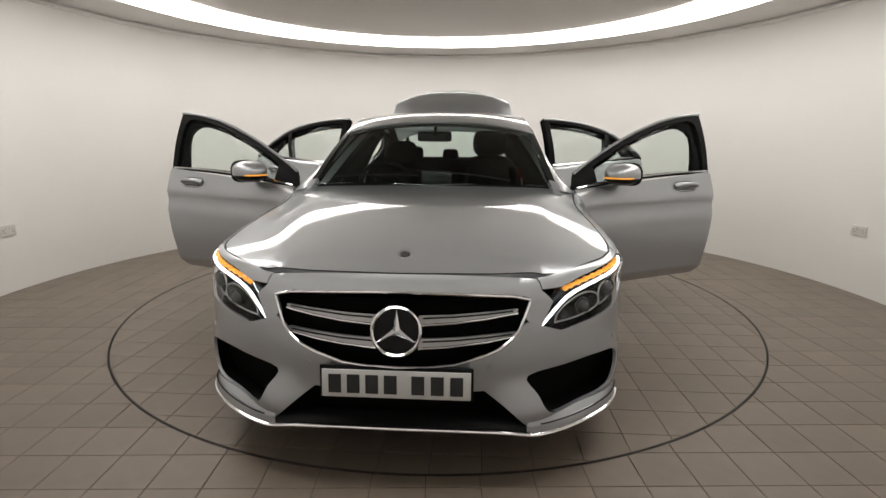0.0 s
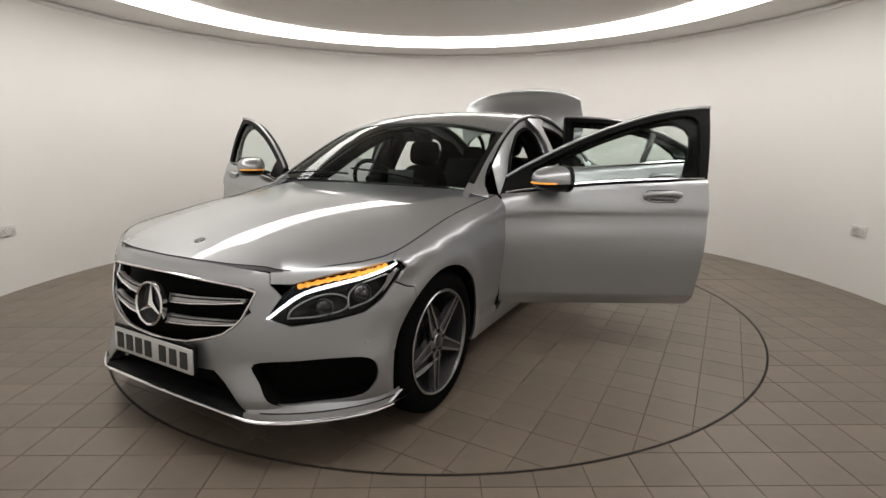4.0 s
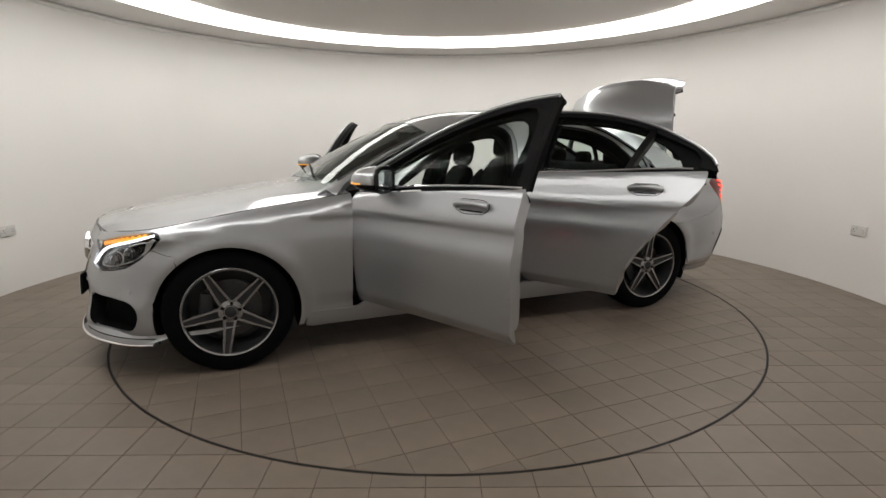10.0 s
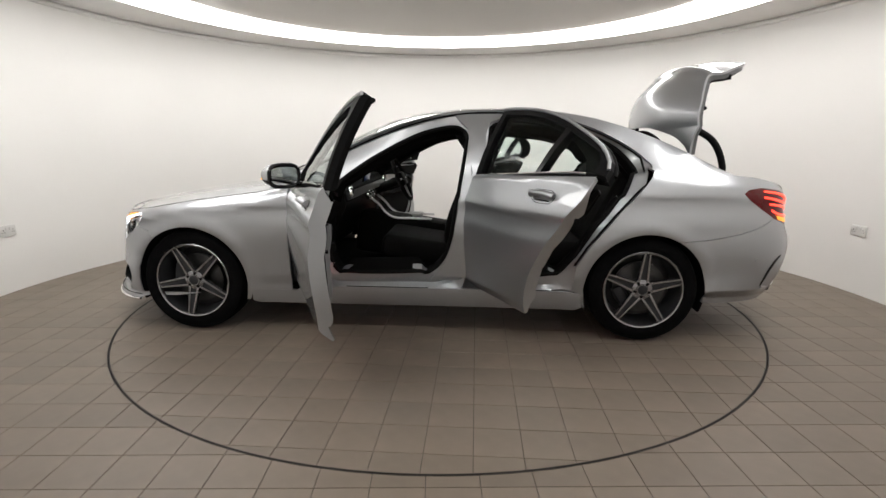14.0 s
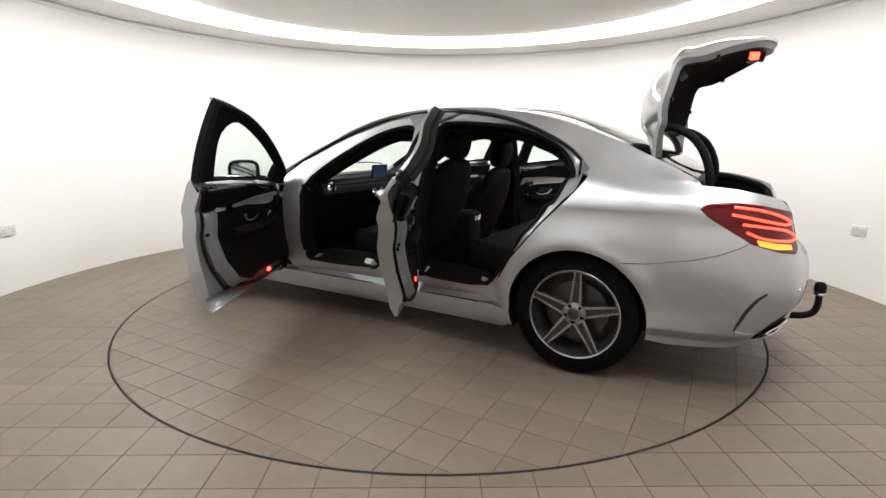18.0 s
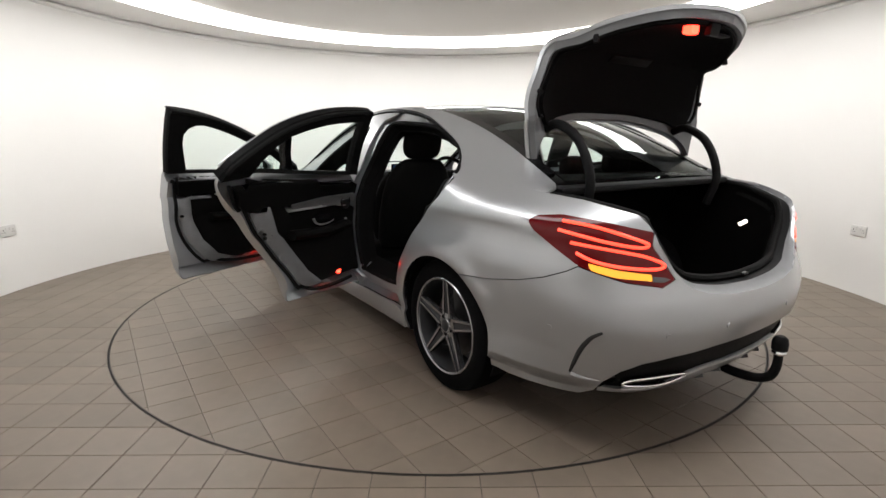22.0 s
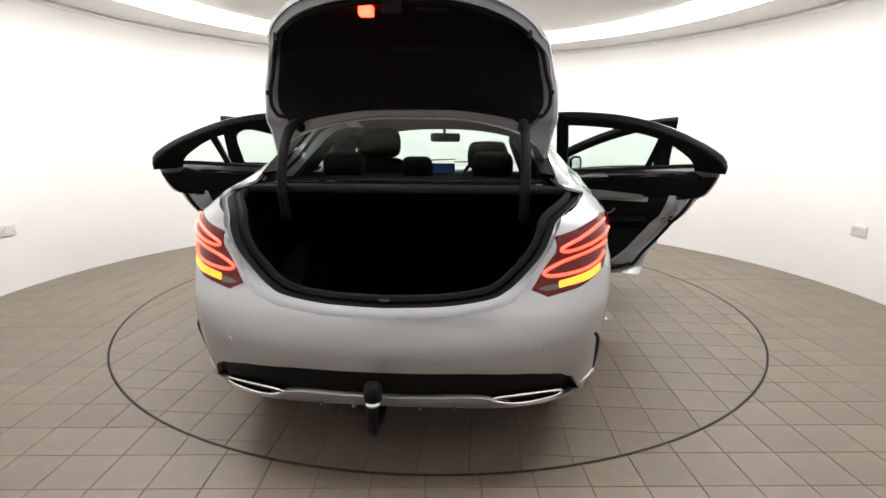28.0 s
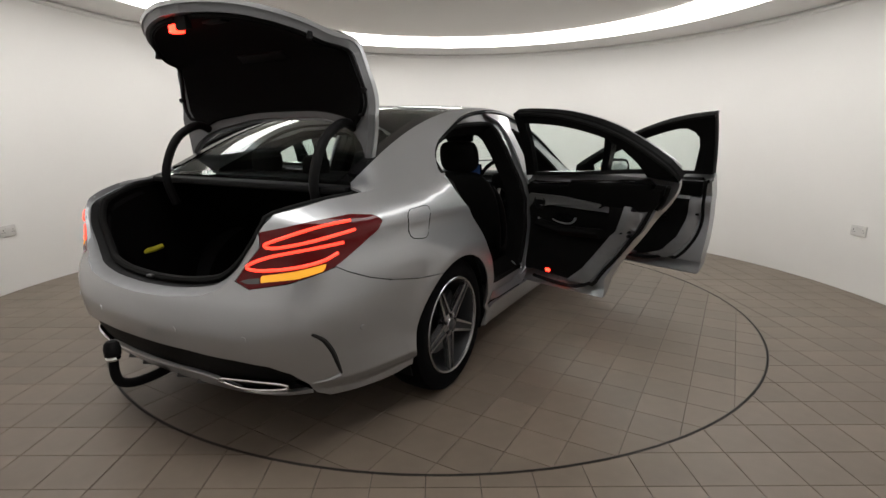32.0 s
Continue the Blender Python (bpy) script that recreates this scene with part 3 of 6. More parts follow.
ARCH_R = 0.362
LAMP_TOP = [(2.098, 0.553), (2.075, 0.60), (2.045, 0.66), (2.012, 0.702), (1.955, 0.727), (1.89, 0.748), (1.80, 0.766), (1.745, 0.773)]
LAMP_LOW = [(1.718, 0.765), (1.712, 0.744), (1.755, 0.693), (1.81, 0.643), (1.875, 0.600), (1.963, 0.572), (2.037, 0.553)]
LAMP = [(sa(x, z), z) for x, z in LAMP_TOP + LAMP_LOW]
TAIL_TOP = [(sy(0.50, 0.733), 0.733), (sy(0.535, 0.79), 0.79), (sy(0.58, 0.85), 0.85), (sa(-2.323, 0.907), 0.907), (sa(-2.20, 0.942), 0.942), (sa(-2.075, 0.957), 0.957), (sa(-1.985, 0.947), 0.947)]
TAIL_LOW = [(sa(-1.955, 0.925), 0.925), (sa(-1.99, 0.89), 0.89), (sa(-2.07, 0.838), 0.838), (sa(-2.165, 0.780), 0.780), (sa(-2.294, 0.732), 0.732), (sa(-2.361, 0.713), 0.713), (sy(0.56, 0.709), 0.709)]
TAIL = TAIL_TOP + TAIL_LOW
BOOT_EDGE = [(0.60, 0.965), (0.585, 0.93), (0.572, 0.90), (0.555, 0.86), (0.495, 0.76), (0.44, 0.70), (0.36, 0.672), (0.2, 0.652)]


def path(pts, n=6):
    """Points resampled along a smooth line."""
    out = []
    for i in range(len(pts) - 1):
        p0, p1, p2, p3 = [Vector(pts[min(max(i + k, 0), len(pts) - 1)]) for k in (-1, 0, 1, 2)]
        for k in range(n):
            t = k / n
            out.append(0.5 * (2 * p1 + (p2 - p0) * t + (2 * p0 - 5 * p1 + 4 * p2 - p3) * t * t + (3 * p1 - p0 - 3 * p2 + p3) * t ** 3))
    out.append(Vector(pts[-1]))
    return out


def strip(fn, pts, d, radius, n=6, flat=1.0, closed=False):
    """A bead along surface points."""
    return tube(bmesh.new(), [fn(p[0], p[1]) for p in path([(u, v, 0) for u, v in pts], n)], radius, 8, flat, closed)


def build_body():
    # front wings
    wing = [(S(0.772), 0.285), (S(0.770), 0.60), (S(0.760), belt(0.760))] + [(S(x), belt(x)) for x in np.linspace(0.78, 1.765, 16)] + [(sa(x, z), z) for x, z in ((1.738, 0.778), (1.711, 0.768), (1.705, 0.744), (1.748, 0.692), (1.70, 0.666), (1.662, 0.657))]
    wing += [(sa(x, z), z) for x, z in arc(AXLE, 0.325, ARCH_R, 51, 198, 24) + [(1.05, 0.215), (1.02, 0.285)]]
    both("front_wing", [wing], body, PAINT, du=0.045, dv=0.03)
    # sills
    sill = [(1.04, 0.205), (1.03, 0.285), (0.742, 0.282), (0.70, 0.312), (-0.96, 0.312), (-1.045, 0.30), (-1.06, 0.215), (-1.02, 0.19), (1.0, 0.19)]
    both("sill", [sill], body_x, PAINT, du=0.12, dv=0.02, thick=0.02)
    # rear quarters
    rdoor = [(-0.988, 0.315), (-1.005, 0.48), (-1.07, 0.60), (-1.235, 0.805), (-1.37, 0.95), (-1.425, 1.02), (-1.440, 1.055)]
    quarter = [(S(-1.045), 0.303)] + [(sa(x, z), z) for x, z in rdoor] + [(S(x), belt(x)) for x in (-1.445, -1.5, -1.6, -1.7, -1.8, -1.9, -2.0, -2.1, -2.18)]
    quarter += [(sy(y, z), z) for y, z in BOOT_EDGE[:3]] + TAIL_TOP[3:] + TAIL_LOW[:4] + [(sa(x, z), z) for x, z in ((-2.13, 0.757), (-2.05, 0.722), (-1.94, 0.690), (-1.765, 0.657), (-1.65, 0.649))]
    quarter += [(sa(x, z), z) for x, z in arc(-AXLE, 0.325, ARCH_R, 119, -18, 24) + [(-1.06, 0.215)]]
    both("rear_quarter_panel", [quarter], body, PAINT, du=0.045, dv=0.03)
    # fuel flap on the right
    flap = [(-1.69, 0.955), (-1.86, 0.945), (-1.85, 0.83), (-1.72, 0.815)]
    part("fuel_flap", skin([rounded(flap, 0.04)], mirrored(inset(body_x, -0.002)), du=0.04, dv=0.03, thick=0.004), PAINT, CAR, "silver fuel filler flap")
    part("flap_gap", tube(bmesh.new(), [mirrored(inset(body_x, -0.0005))(x, z) for x, z in rounded([(p[0], p[1]) for p in flap], 0.04)], 0.0022, 5, 1.0, True), GAP, CAR)
    pillar = along(ZDOOR, -1.00, -1.43, 8)[::-1] + along(lambda x: ZRAIL(x) + 0.0, -1.00, -1.93, 14) + along(lambda x: belt(shoulder(x)) - 0.001, -1.945, -1.435, 8)
    both("rear_pillar", [pillar], cabin, PAINT, du=0.05, dv=0.03)
    # roof rails and screen pillars
    rail = along(lambda x: ZRAIL(x), 0.88, -1.02, 30) + along(lambda x: ZDOOR(x) + 0.002, -1.02, 0.78, 28) + [(0.84, belt(0.84))]
    both("roof_rail", [rail], cabin, PAINT, du=0.06, dv=0.05, thick=0.03)
    # roof
    roof = [(0.245, -1), (0.25, -0.5), (0.262, 0), (0.25, 0.5), (0.245, 1), (-0.99, 1), (-1.03, 0.6), (-1.045, 0), (-1.03, -0.6), (-0.99, -1)]
    part("roof", skin([roof], top, du=0.08, dv=0.1, thick=0.02, flip=False), PAINT, CAR)
    screen = [(0.235, -0.945), (0.24, -0.5), (0.252, 0), (0.24, 0.5), (0.235, 0.945), (0.86, 0.945), (0.925, 0.5), (0.955, 0), (0.925, -0.5), (0.86, -0.945)]
    ws = part("windscreen", skin([screen], inset(top, 0.004), du=0.1, dv=0.12, thick=0.004), GLASS, CAR, "clear windscreen glass")
    ws.visible_shadow = False
    band = [(0.238, -0.94), (0.243, -0.5), (0.255, 0), (0.243, 0.5), (0.238, 0.94), (0.275, 0.94), (0.282, 0.5), (0.29, 0.0), (0.282, -0.5), (0.275, -0.94)]
    part("windscreen_band", skin([band], inset(top, 0.0095), du=0.1, dv=0.12, thick=0.002), GLOSS, CAR, "black band along the windscreen top")
    for sg in (-1, 1):
        strip = [(0.805, sg * 0.95), (0.805, sg), (0.93, sg), (0.90, sg * 0.95)]
        part("screen_pillar_foot", skin([strip], top, du=0.08, dv=0.1, thick=0.03), PAINT, CAR)
        strip = [(0.245, sg * 0.95), (0.245, sg), (0.80, sg), (0.80, sg * 0.95)]
        part("screen_pillar", skin([strip], top, du=0.08, dv=0.1, thick=0.03), GLOSS, CAR, "black edge of the windscreen pillar")
        strip = [(-0.99, sg * 0.90), (-0.99, sg), (-1.85, sg), (-1.84, sg * 0.90)]
        part("rear_screen_edge", skin([strip], top, du=0.08, dv=0.1, thick=0.02), GLOSS, CAR, "black edge band of the rear window")
    rear = [(-1.00, -0.895), (-1.04, -0.5), (-1.055, 0), (-1.04, 0.5), (-1.00, 0.895), (-1.92, 0.895), (-1.94, 0), (-1.92, -0.895)]
    rg = part("rear_window", skin([rear], inset(top, 0.004), du=0.1, dv=0.12, thick=0.004), GLASS, CAR, "clear rear window glass")
    rg.visible_shadow = False
    # wipers resting on the glass
    for t0, t1 in ((0.62, -0.12), (-0.10, -0.80)):
        pts = [Vector(top(0.90 - 0.05 * k, t0 + (t1 - t0) * k)) + Vector((0.006, 0, 0.012)) for k in (0.0, 0.25, 0.5, 0.75, 1.0)]
        part("wiper", tube(bmesh.new(), pts, 0.006, 6), BLACK, CAR, "black windscreen wiper")
    # cowl under the windscreen
    part("cowl", skin([[(0.80, -0.97), (0.87, -0.5), (0.90, 0), (0.87, 0.5), (0.80, 0.97), (1.0, 0.97), (1.06, 0), (1.0, -0.97)]], lambda x, t: (x, t * 0.74, 0.885 + 0.05 * (1 - t * t)), du=0.1, dv=0.2), BLACK, CAR, "black scuttle panel under the windscreen")


ZC = curve((0.75, 0.965), (1.0, 0.945), (1.42, 0.896), (1.7, 0.853), (1.85, 0.826), (1.95, 0.806), (2.03, 0.789), (2.12, 0.768))


EDGE_T = [body_x(x, belt(x)) for x in np.linspace(0.70, 2.209, 90)]
EX, EY, EZ = [np.array([p[k] for p in EDGE_T]) for k in range(3)]


BONNET_CREASE = curve((0.75, 0.640), (1.0, 0.625), (1.5, 0.580), (1.8, 0.530), (2.0, 0.475), (2.12, 0.44))


def bonnet_fn(x, y):
    """Height of the bonnet over the plan: a shallow dome that breaks at a crease on each side."""
    xe = min(x, 2.0)
    ye, ze = float(np.interp(xe, EX, EY)), float(np.interp(xe, EX, EZ))
    ye = max(ye, 0.50)
    a = min(abs(y) / ye, 1.05)
    c = min(BONNET_CREASE(x) / ye, 0.93)
    g = 0.36
    k = 0.012
    inner = g / c ** 2.2
    lin = (1 - g) / (1 - c) - g * 2.2 / c
    g_a = 1 - inner * min(a, c) ** 2.2 - (g * 2.2 / c) * max(0.0, a - c) - lin * k * math.log1p(math.exp(max(-40.0, min(40.0, (a - c) / k))))
    front = max(0.0, x - 1.93) * max(0.0, abs(y) - 0.15) * 0.35
    return (x, y, ze + (ZC(x) - ze) * g_a - front)


def build_front():
    half = [(0.80, 0.0), (0.795, 0.35), (0.765, body_x(0.765, belt(0.765))[1] - 0.004)]
    half += [(body_x(x, belt(x))[0], body_x(x, belt(x))[1] - 0.004) for x in np.linspace(0.8, 2.05, 18)]
    half += [(body(SF(y), z)[0] - 0.004, body(SF(y), z)[1] - 0.003) for y, z in ((0.53, 0.745), (0.49, 0.743), (0.35, 0.760), (0.2, 0.770), (0.0, 0.772))]
    bon = half + [(x, -y) for x, y in half[::-1]][1:-1]
    part("bonnet", skin([bon], bonnet_fn, du=0.05, dv=0.05, thick=0.02), PAINT, CAR)
    bonnet = bpy.data.objects["bonnet"]
    edge_l = [Vector(bonnet_fn(x, y)) for x, y in half[2:]]
    line = edge_l + [Vector((p.x, -p.y, p.z)) for p in edge_l[::-1]][1:]
    part("bonnet_gap", tube(bmesh.new(), line, 0.0024, 5), GAP, CAR, "dark shut line round the bonnet")
    sh = [(S(x), belt(x)) for x in np.linspace(1.772, 2.05, 8)] + [(SF(0.545), 0.744), (SF(0.505), 0.742), (SF(0.505), 0.705)] + [(sa(x, z), z + 0.003) for x, z in LAMP_TOP[3:]]
    both("bonnet_shoulder", [sh], body, PAINT, parent=bonnet, du=0.04, dv=0.02)
    low = curve((0.0, 0.463), (0.2, 0.472), (0.31, 0.50), (0.41, 0.555), (0.45, 0.62), (0.462, 0.67))
    ys = (0.0, 0.1, 0.2, 0.3, 0.36, 0.40, 0.43, 0.45, 0.462)
    edge = [(SF(y), low(y)) for y in ys]
    lampedge = [(sa(x, z), z - 0.004) for x, z in [LAMP_TOP[0]] + LAMP_LOW[::-1][:-2]]
    it = [(sy(0.455, 0.405, False), 0.405), (sa(2.028, 0.423), 0.423), (sa(1.955, 0.432), 0.432), (sa(1.895, 0.428), 0.428)]
    il = [(sa(1.858, 0.395), 0.395), (sa(1.853, 0.334), 0.334), (sa(1.895, 0.268), 0.268), (sa(1.99, 0.252), 0.252), (sy(0.545, 0.262, False), 0.262), (sy(0.495, 0.335, False), 0.335)]
    loop_in = path([(u, v, 0) for u, v in [il[-1]] + it + il + [it[0], it[1]]], 4)[4:-4]
    loop_in = [(p[0], p[1]) for p in loop_in]
    it, il = loop_in[:13], loop_in[13:-1]
    arch = [(sa(x, z), z) for x, z in arc(AXLE, 0.325, ARCH_R, 50, -17, 14)]
    j1, j2, j3 = (sa(1.775, 0.42), 0.42), (sy(0.53, 0.195, False), 0.195), (sy(0.30, 0.368, False), 0.368)
    up = [a for a in arch if a[1] > 0.425]
    dn = [a for a in arch if a[1] < 0.415]
    p1 = edge[:6] + [(SF(0.45), 0.58), (SF(0.485), 0.56)] + lampedge[1:] + [(sa(1.70, 0.662), 0.662), (sa(1.662, 0.653), 0.653)] + up + [j1] + it[::-1] + [j3, (0.0, 0.368)]
    p1[len(edge[:6]):len(edge[:6]) + 2] = [(SF(0.43), low(0.43)), (SF(0.462), 0.60)]
    p2 = [j1] + it[::-1][:1] + il[:20] + [j2, (sy(0.66, 0.182, False), 0.182), (sa(1.93, 0.188), 0.188), (sa(1.80, 0.20), 0.20)] + dn[::-1]
    p3 = [it[0]] + il[19:][::-1] + [j2, (sy(0.49, 0.190, False), 0.190), j3]
    part("front_bumper", skin([p1 + [(-u, v) for u, v in p1[-2:0:-1]]], body, du=0.05, dv=0.03, flip=True), PAINT, CAR)
    for sg in (-1, 1):
        part("bumper_corner", skin([[(sg * u, v) for u, v in p2]], body, du=0.05, dv=0.03), PAINT, CAR)
        part("bumper_strut", skin([[(sg * u, v) for u, v in p3]], body, du=0.03, dv=0.02), PAINT, CAR)
    # black lining of the side intakes
    for sg in (-1, 1):
        fn = body if sg > 0 else mirrored(body)
        lp = [Vector(fn(u, v)) for u, v in it + il]
        bm = bmesh.new()
        A = [bm.verts.new(p) for p in lp]
        B = [bm.verts.new(p + Vector((-0.07, -sg * 0.03, 0))) for p in lp]
        for i in range(len(A)):
            bm.faces.new((A[i], A[(i + 1) % len(A)], B[(i + 1) % len(A)], B[i]))
        bm.faces.new(B)
        part("side_intake", bm, MESHBLACK, CAR, "black side air intake")
    # panel over the grille, joining the bonnet
    nose = [(SF(0.05 * k), 0.715 - 0.028 * (k / 9) ** 2) for k in range(0, 10)]
    top_e = [(SF(0.05 * k), 0.769 - 0.029 * (k / 10) ** 2.5) for k in range(0, 11)]
    ln = nose + [(SF(0.462), 0.67), (SF(0.45), low(0.45)), (SF(0.462), 0.605)] + [(sa(2.090, 0.56), 0.56), (sa(2.070, 0.60), 0.60), (sa(2.040, 0.66), 0.66), (SF(0.502), 0.702)] + top_e[::-1]
    part("nose_panel", skin([ln + [(-u, v) for u, v in ln[-2:0:-1]]], body, du=0.05, dv=0.02, flip=True), PAINT, CAR)
    back = [(SF(-0.55), 0.19), (SF(0.55), 0.19), (SF(0.50), 0.70), (SF(-0.50), 0.70)]
    part("grille_backing", skin([back], inset(body, 0.07), du=0.08, dv=0.1, flip=True), MESHBLACK, CAR, "black mesh behind the grille")
    # chrome surround and twin louvres
    loop = [body(s, z) for s, z in edge] + [body(SF(0.462), 0.675)] + [body(s, z - 0.002) for s, z in nose[::-1][1:]]
    loop = loop + [(p[0], -p[1], p[2]) for p in loop[::-1]][1:-1]
    part("grille_surround", tube(bmesh.new(), loop, 0.0055, 8, 1.0, True), CHROME, CAR, "chrome grille surround")
    for zz in (0.548, 0.628):
        for sg in (-1, 1):
            lv = [(sg * SF(y), zz + z) for y, z in ((0.075, -0.020), (0.20, -0.013), (0.32, -0.004), (0.425, 0.006), (0.43, 0.019), (0.32, 0.018), (0.20, 0.015), (0.075, 0.013))]
            louvre = part("louvre", skin([lv], inset(body, 0.014), du=0.05, dv=0.015, thick=0.022, flip=True), TRIM_SILVER, CAR, "satin silver grille louvre with a chrome lower edge")
            part("louvre_edge", tube(bmesh.new(), [inset(body, 0.010)(sg * SF(y), zz + z) for y, z in ((0.075, -0.020), (0.20, -0.013), (0.32, -0.004), (0.427, 0.006))], 0.0042), CHROME, louvre, "chrome lower edge")
            part("louvre_slot", tube(bmesh.new(), [inset(body, 0.0125)(sg * SF(y), zz + z) for y, z in ((0.09, 0.004), (0.20, 0.007), (0.32, 0.011), (0.41, 0.014))], 0.0032), GAP, louvre, "dark slot along the louvre")
    ctr = Matrix.Translation((XFZ(0.592) + 0.006, 0, 0.592)) @ Euler((0, radians(90 - 8), 0)).to_matrix().to_4x4()
    badge = part("grille_emblem", lathe(bmesh.new(), [(0.077, -0.01), (0.077, 0.010), (0.082, 0.015), (0.0875, 0.010), (0.0875, -0.01)], 48, True, ctr), CHROME, CAR, "round chrome emblem ring with three spokes")
    part("emblem_disc", cyl(bmesh.new(), 0.079, 0.079, 0.01, ctr @ Matrix.Translation((0, 0, -0.008)), 40), GLOSS, badge)
    for k in range(3):
        bm = bmesh.new()
        a = ctr @ Matrix.Rotation(radians(180 + 120 * k), 4, "Z")
        v = [bm.verts.new(a @ Vector(p)) for p in ((0.079, 0, 0.004), (0.004, 0.0125, 0.002), (-0.004, 0, 0.014), (0.004, -0.0125, 0.002), (0.01, 0, -0.006))]
        for f in ((0, 1, 2), (0, 2, 3), (0, 4, 1), (0, 3, 4), (1, 4, 3), (1, 3, 2)):
            bm.faces.new([v[i] for i in f])
        part("emblem_spoke", bm, CHROME, badge, smooth=False)
    # number plate with plain bars
    pm = Matrix.Translation((XFZ(0.40) + 0.014, -0.002, 0.406)) @ Euler((0, radians(-4), 0)).to_matrix().to_4x4()
    plate = part("number_plate", box(bmesh.new(), 0.008, 0.512, 0.098, pm, 0.003), PLATE, CAR, "white number plate with black bars in a dark holder")
    part("plate_holder", box(bmesh.new(), 0.012, 0.53, 0.118, pm @ Matrix.Translation((-0.009, 0, 0.002)), 0.004), BLACK, plate)
    for k, y in enumerate((-0.208, -0.142, -0.076, 0.018, 0.082, 0.146, 0.210)):
        part("plate_bar", box(bmesh.new(), 0.003, 0.044, 0.066, pm @ Matrix.Translation((0.005, -y, 0)), 0.0), INK, plate)
    # bumper foot: a blade that stands forward under the intakes, with a bright lip
    lip = [(2.206, 0.0, 0.234), (2.203, 0.18, 0.233), (2.192, 0.36, 0.226), (2.180, 0.43, 0.216), (2.160, 0.488, 0.204), (2.115, 0.578, 0.202), (2.045, 0.678, 0.204), (1.960, 0.768, 0.206), (1.875, 0.828, 0.206), (1.79, 0.858, 0.205)]
    lip = [Vector(p) for p in path(lip, 5)]
    for sg in (-1, 1):
        m = Matrix.Diagonal((1, sg, 1))
        bm = bmesh.new()
        rows = []
        for p in [q for q in lip if q.y > 0.445]:
            top_z = 0.250
            b = Vector(body(sy(min(p.y + 0.004, 0.86), top_z, False), top_z)) - Vector((0.004, 0, 0))
            fold = p * 0.80 + b * 0.20 + Vector((0, 0, 0.020))
            rows.append([bm.verts.new(m @ q) for q in (b, p * 0.4 + b * 0.6 + Vector((0.004, 0, -0.004)), fold, p + Vector((0, 0, 0.010)), p, p + Vector((-0.09, 0, -0.012)))])
        for A, B in zip(rows, rows[1:]):
            for k in range(5):
                bm.faces.new((A[k], A[k + 1], B[k + 1], B[k]))
        part("bumper_foot", bm, PAINT, CAR, "silver blade under the side intake")
        part("foot_gap", tube(bmesh.new(), [m @ (p + Vector((-0.012, 0, 0.030))) for p in lip if p.y > 0.49], 0.0028, 5), GAP, CAR)
    bm = bmesh.new()
    mid = [p for p in lip if p.y <= 0.47]
    mid = [Vector((p.x, -p.y, p.z)) for p in mid[::-1]] + mid[1:]
    rows = [[bm.verts.new(p + Vector(d)) for d in ((-0.10, 0, 0.016), (-0.02, 0, 0.022), (0.0, 0, 0.010), (0, 0, -0.004), (-0.10, 0, -0.020))] for p in mid]
    for A, B in zip(rows, rows[1:]):
        for k in range(4):
            bm.faces.new((A[k], A[k + 1], B[k + 1], B[k]))
    part("front_splitter", bm, BLACK, CAR, "black splitter under the centre intake")
    pts = [Vector((p.x, -p.y, p.z)) for p in lip[::-1]] + lip[1:]
    part("front_lip", tube(bmesh.new(), [p + Vector((0.001, 0, -0.002)) for p in pts], 0.0075, 8, 0.9), CHROME, CAR, "bright chrome lip under the front bumper")
    for y in (0.315, 0.817):
        for sg in (-1, 1):
            fn = body if sg > 0 else mirrored(body)
            s0, z0 = (SF(0.325), 0.452) if y < 0.5 else (sa(1.878, 0.478), 0.478)
            c, c2 = Vector(fn(s0, z0)), Vector(inset(fn, -0.01)(s0, z0))
            m = Matrix.Translation(c) @ (c2 - c).to_track_quat("Z", "Y").to_matrix().to_4x4()
            part("parking_sensor", cyl(bmesh.new(), 0.011, 0.010, 0.006, m, 20), PAINT, CAR)
    c = Vector(bonnet_fn(1.965, 0))
    m = Matrix.Translation(c) @ Euler((0, radians(15), 0)).to_matrix().to_4x4()
    part("bonnet_emblem", cyl(bmesh.new(), 0.027, 0.026, 0.006, m, 32), CHROME, bonnet, "small round chrome bonnet emblem")
    part("emblem_disc", cyl(bmesh.new(), 0.020, 0.020, 0.002, m @ Matrix.Translation((0, 0, 0.0035)), 28), RIM_DARK, bonnet)
    # headlights
    for sg in (-1, 1):
        fn = body if sg > 0 else (lambda s, z: (body(s, z)[0], -body(s, z)[1], z))
        fl = sg > 0
        lamp = part("headlight", skin([LAMP], inset(fn, 0.035), du=0.06, dv=0.03, thick=0.03, flip=fl), GLOSS, CAR, "black headlight housing with bright light guide")
        drl = [(sa(x, z), z) for x, z in ((2.090, 0.563), (2.065, 0.596), (2.038, 0.630), (1.998, 0.670), (1.935, 0.703), (1.86, 0.730), (1.79, 0.752), (1.735, 0.767))]
        part("light_guide", strip(inset(fn, 0.010), drl, 0, lambda k: 0.0045 + 0.0018 * math.sin(math.pi * k)), DRL, lamp, "white daylight light guide")
        amb = path([(sa(x, z), z, 0) for x, z in ((2.00, 0.699), (1.94, 0.722), (1.87, 0.744), (1.78, 0.765))], 3)
        bm = tube(bmesh.new(), [inset(fn, 0.016)(p[0], p[1]) for p in amb], 0.007, 8)
        for p in amb:
            bmesh.ops.create_icosphere(bm, subdivisions=2, radius=0.011, matrix=Matrix.Translation(inset(fn, 0.013)(p[0], p[1])))
        part("indicator", bm, AMBER, lamp, "amber indicator strip of small lenses")
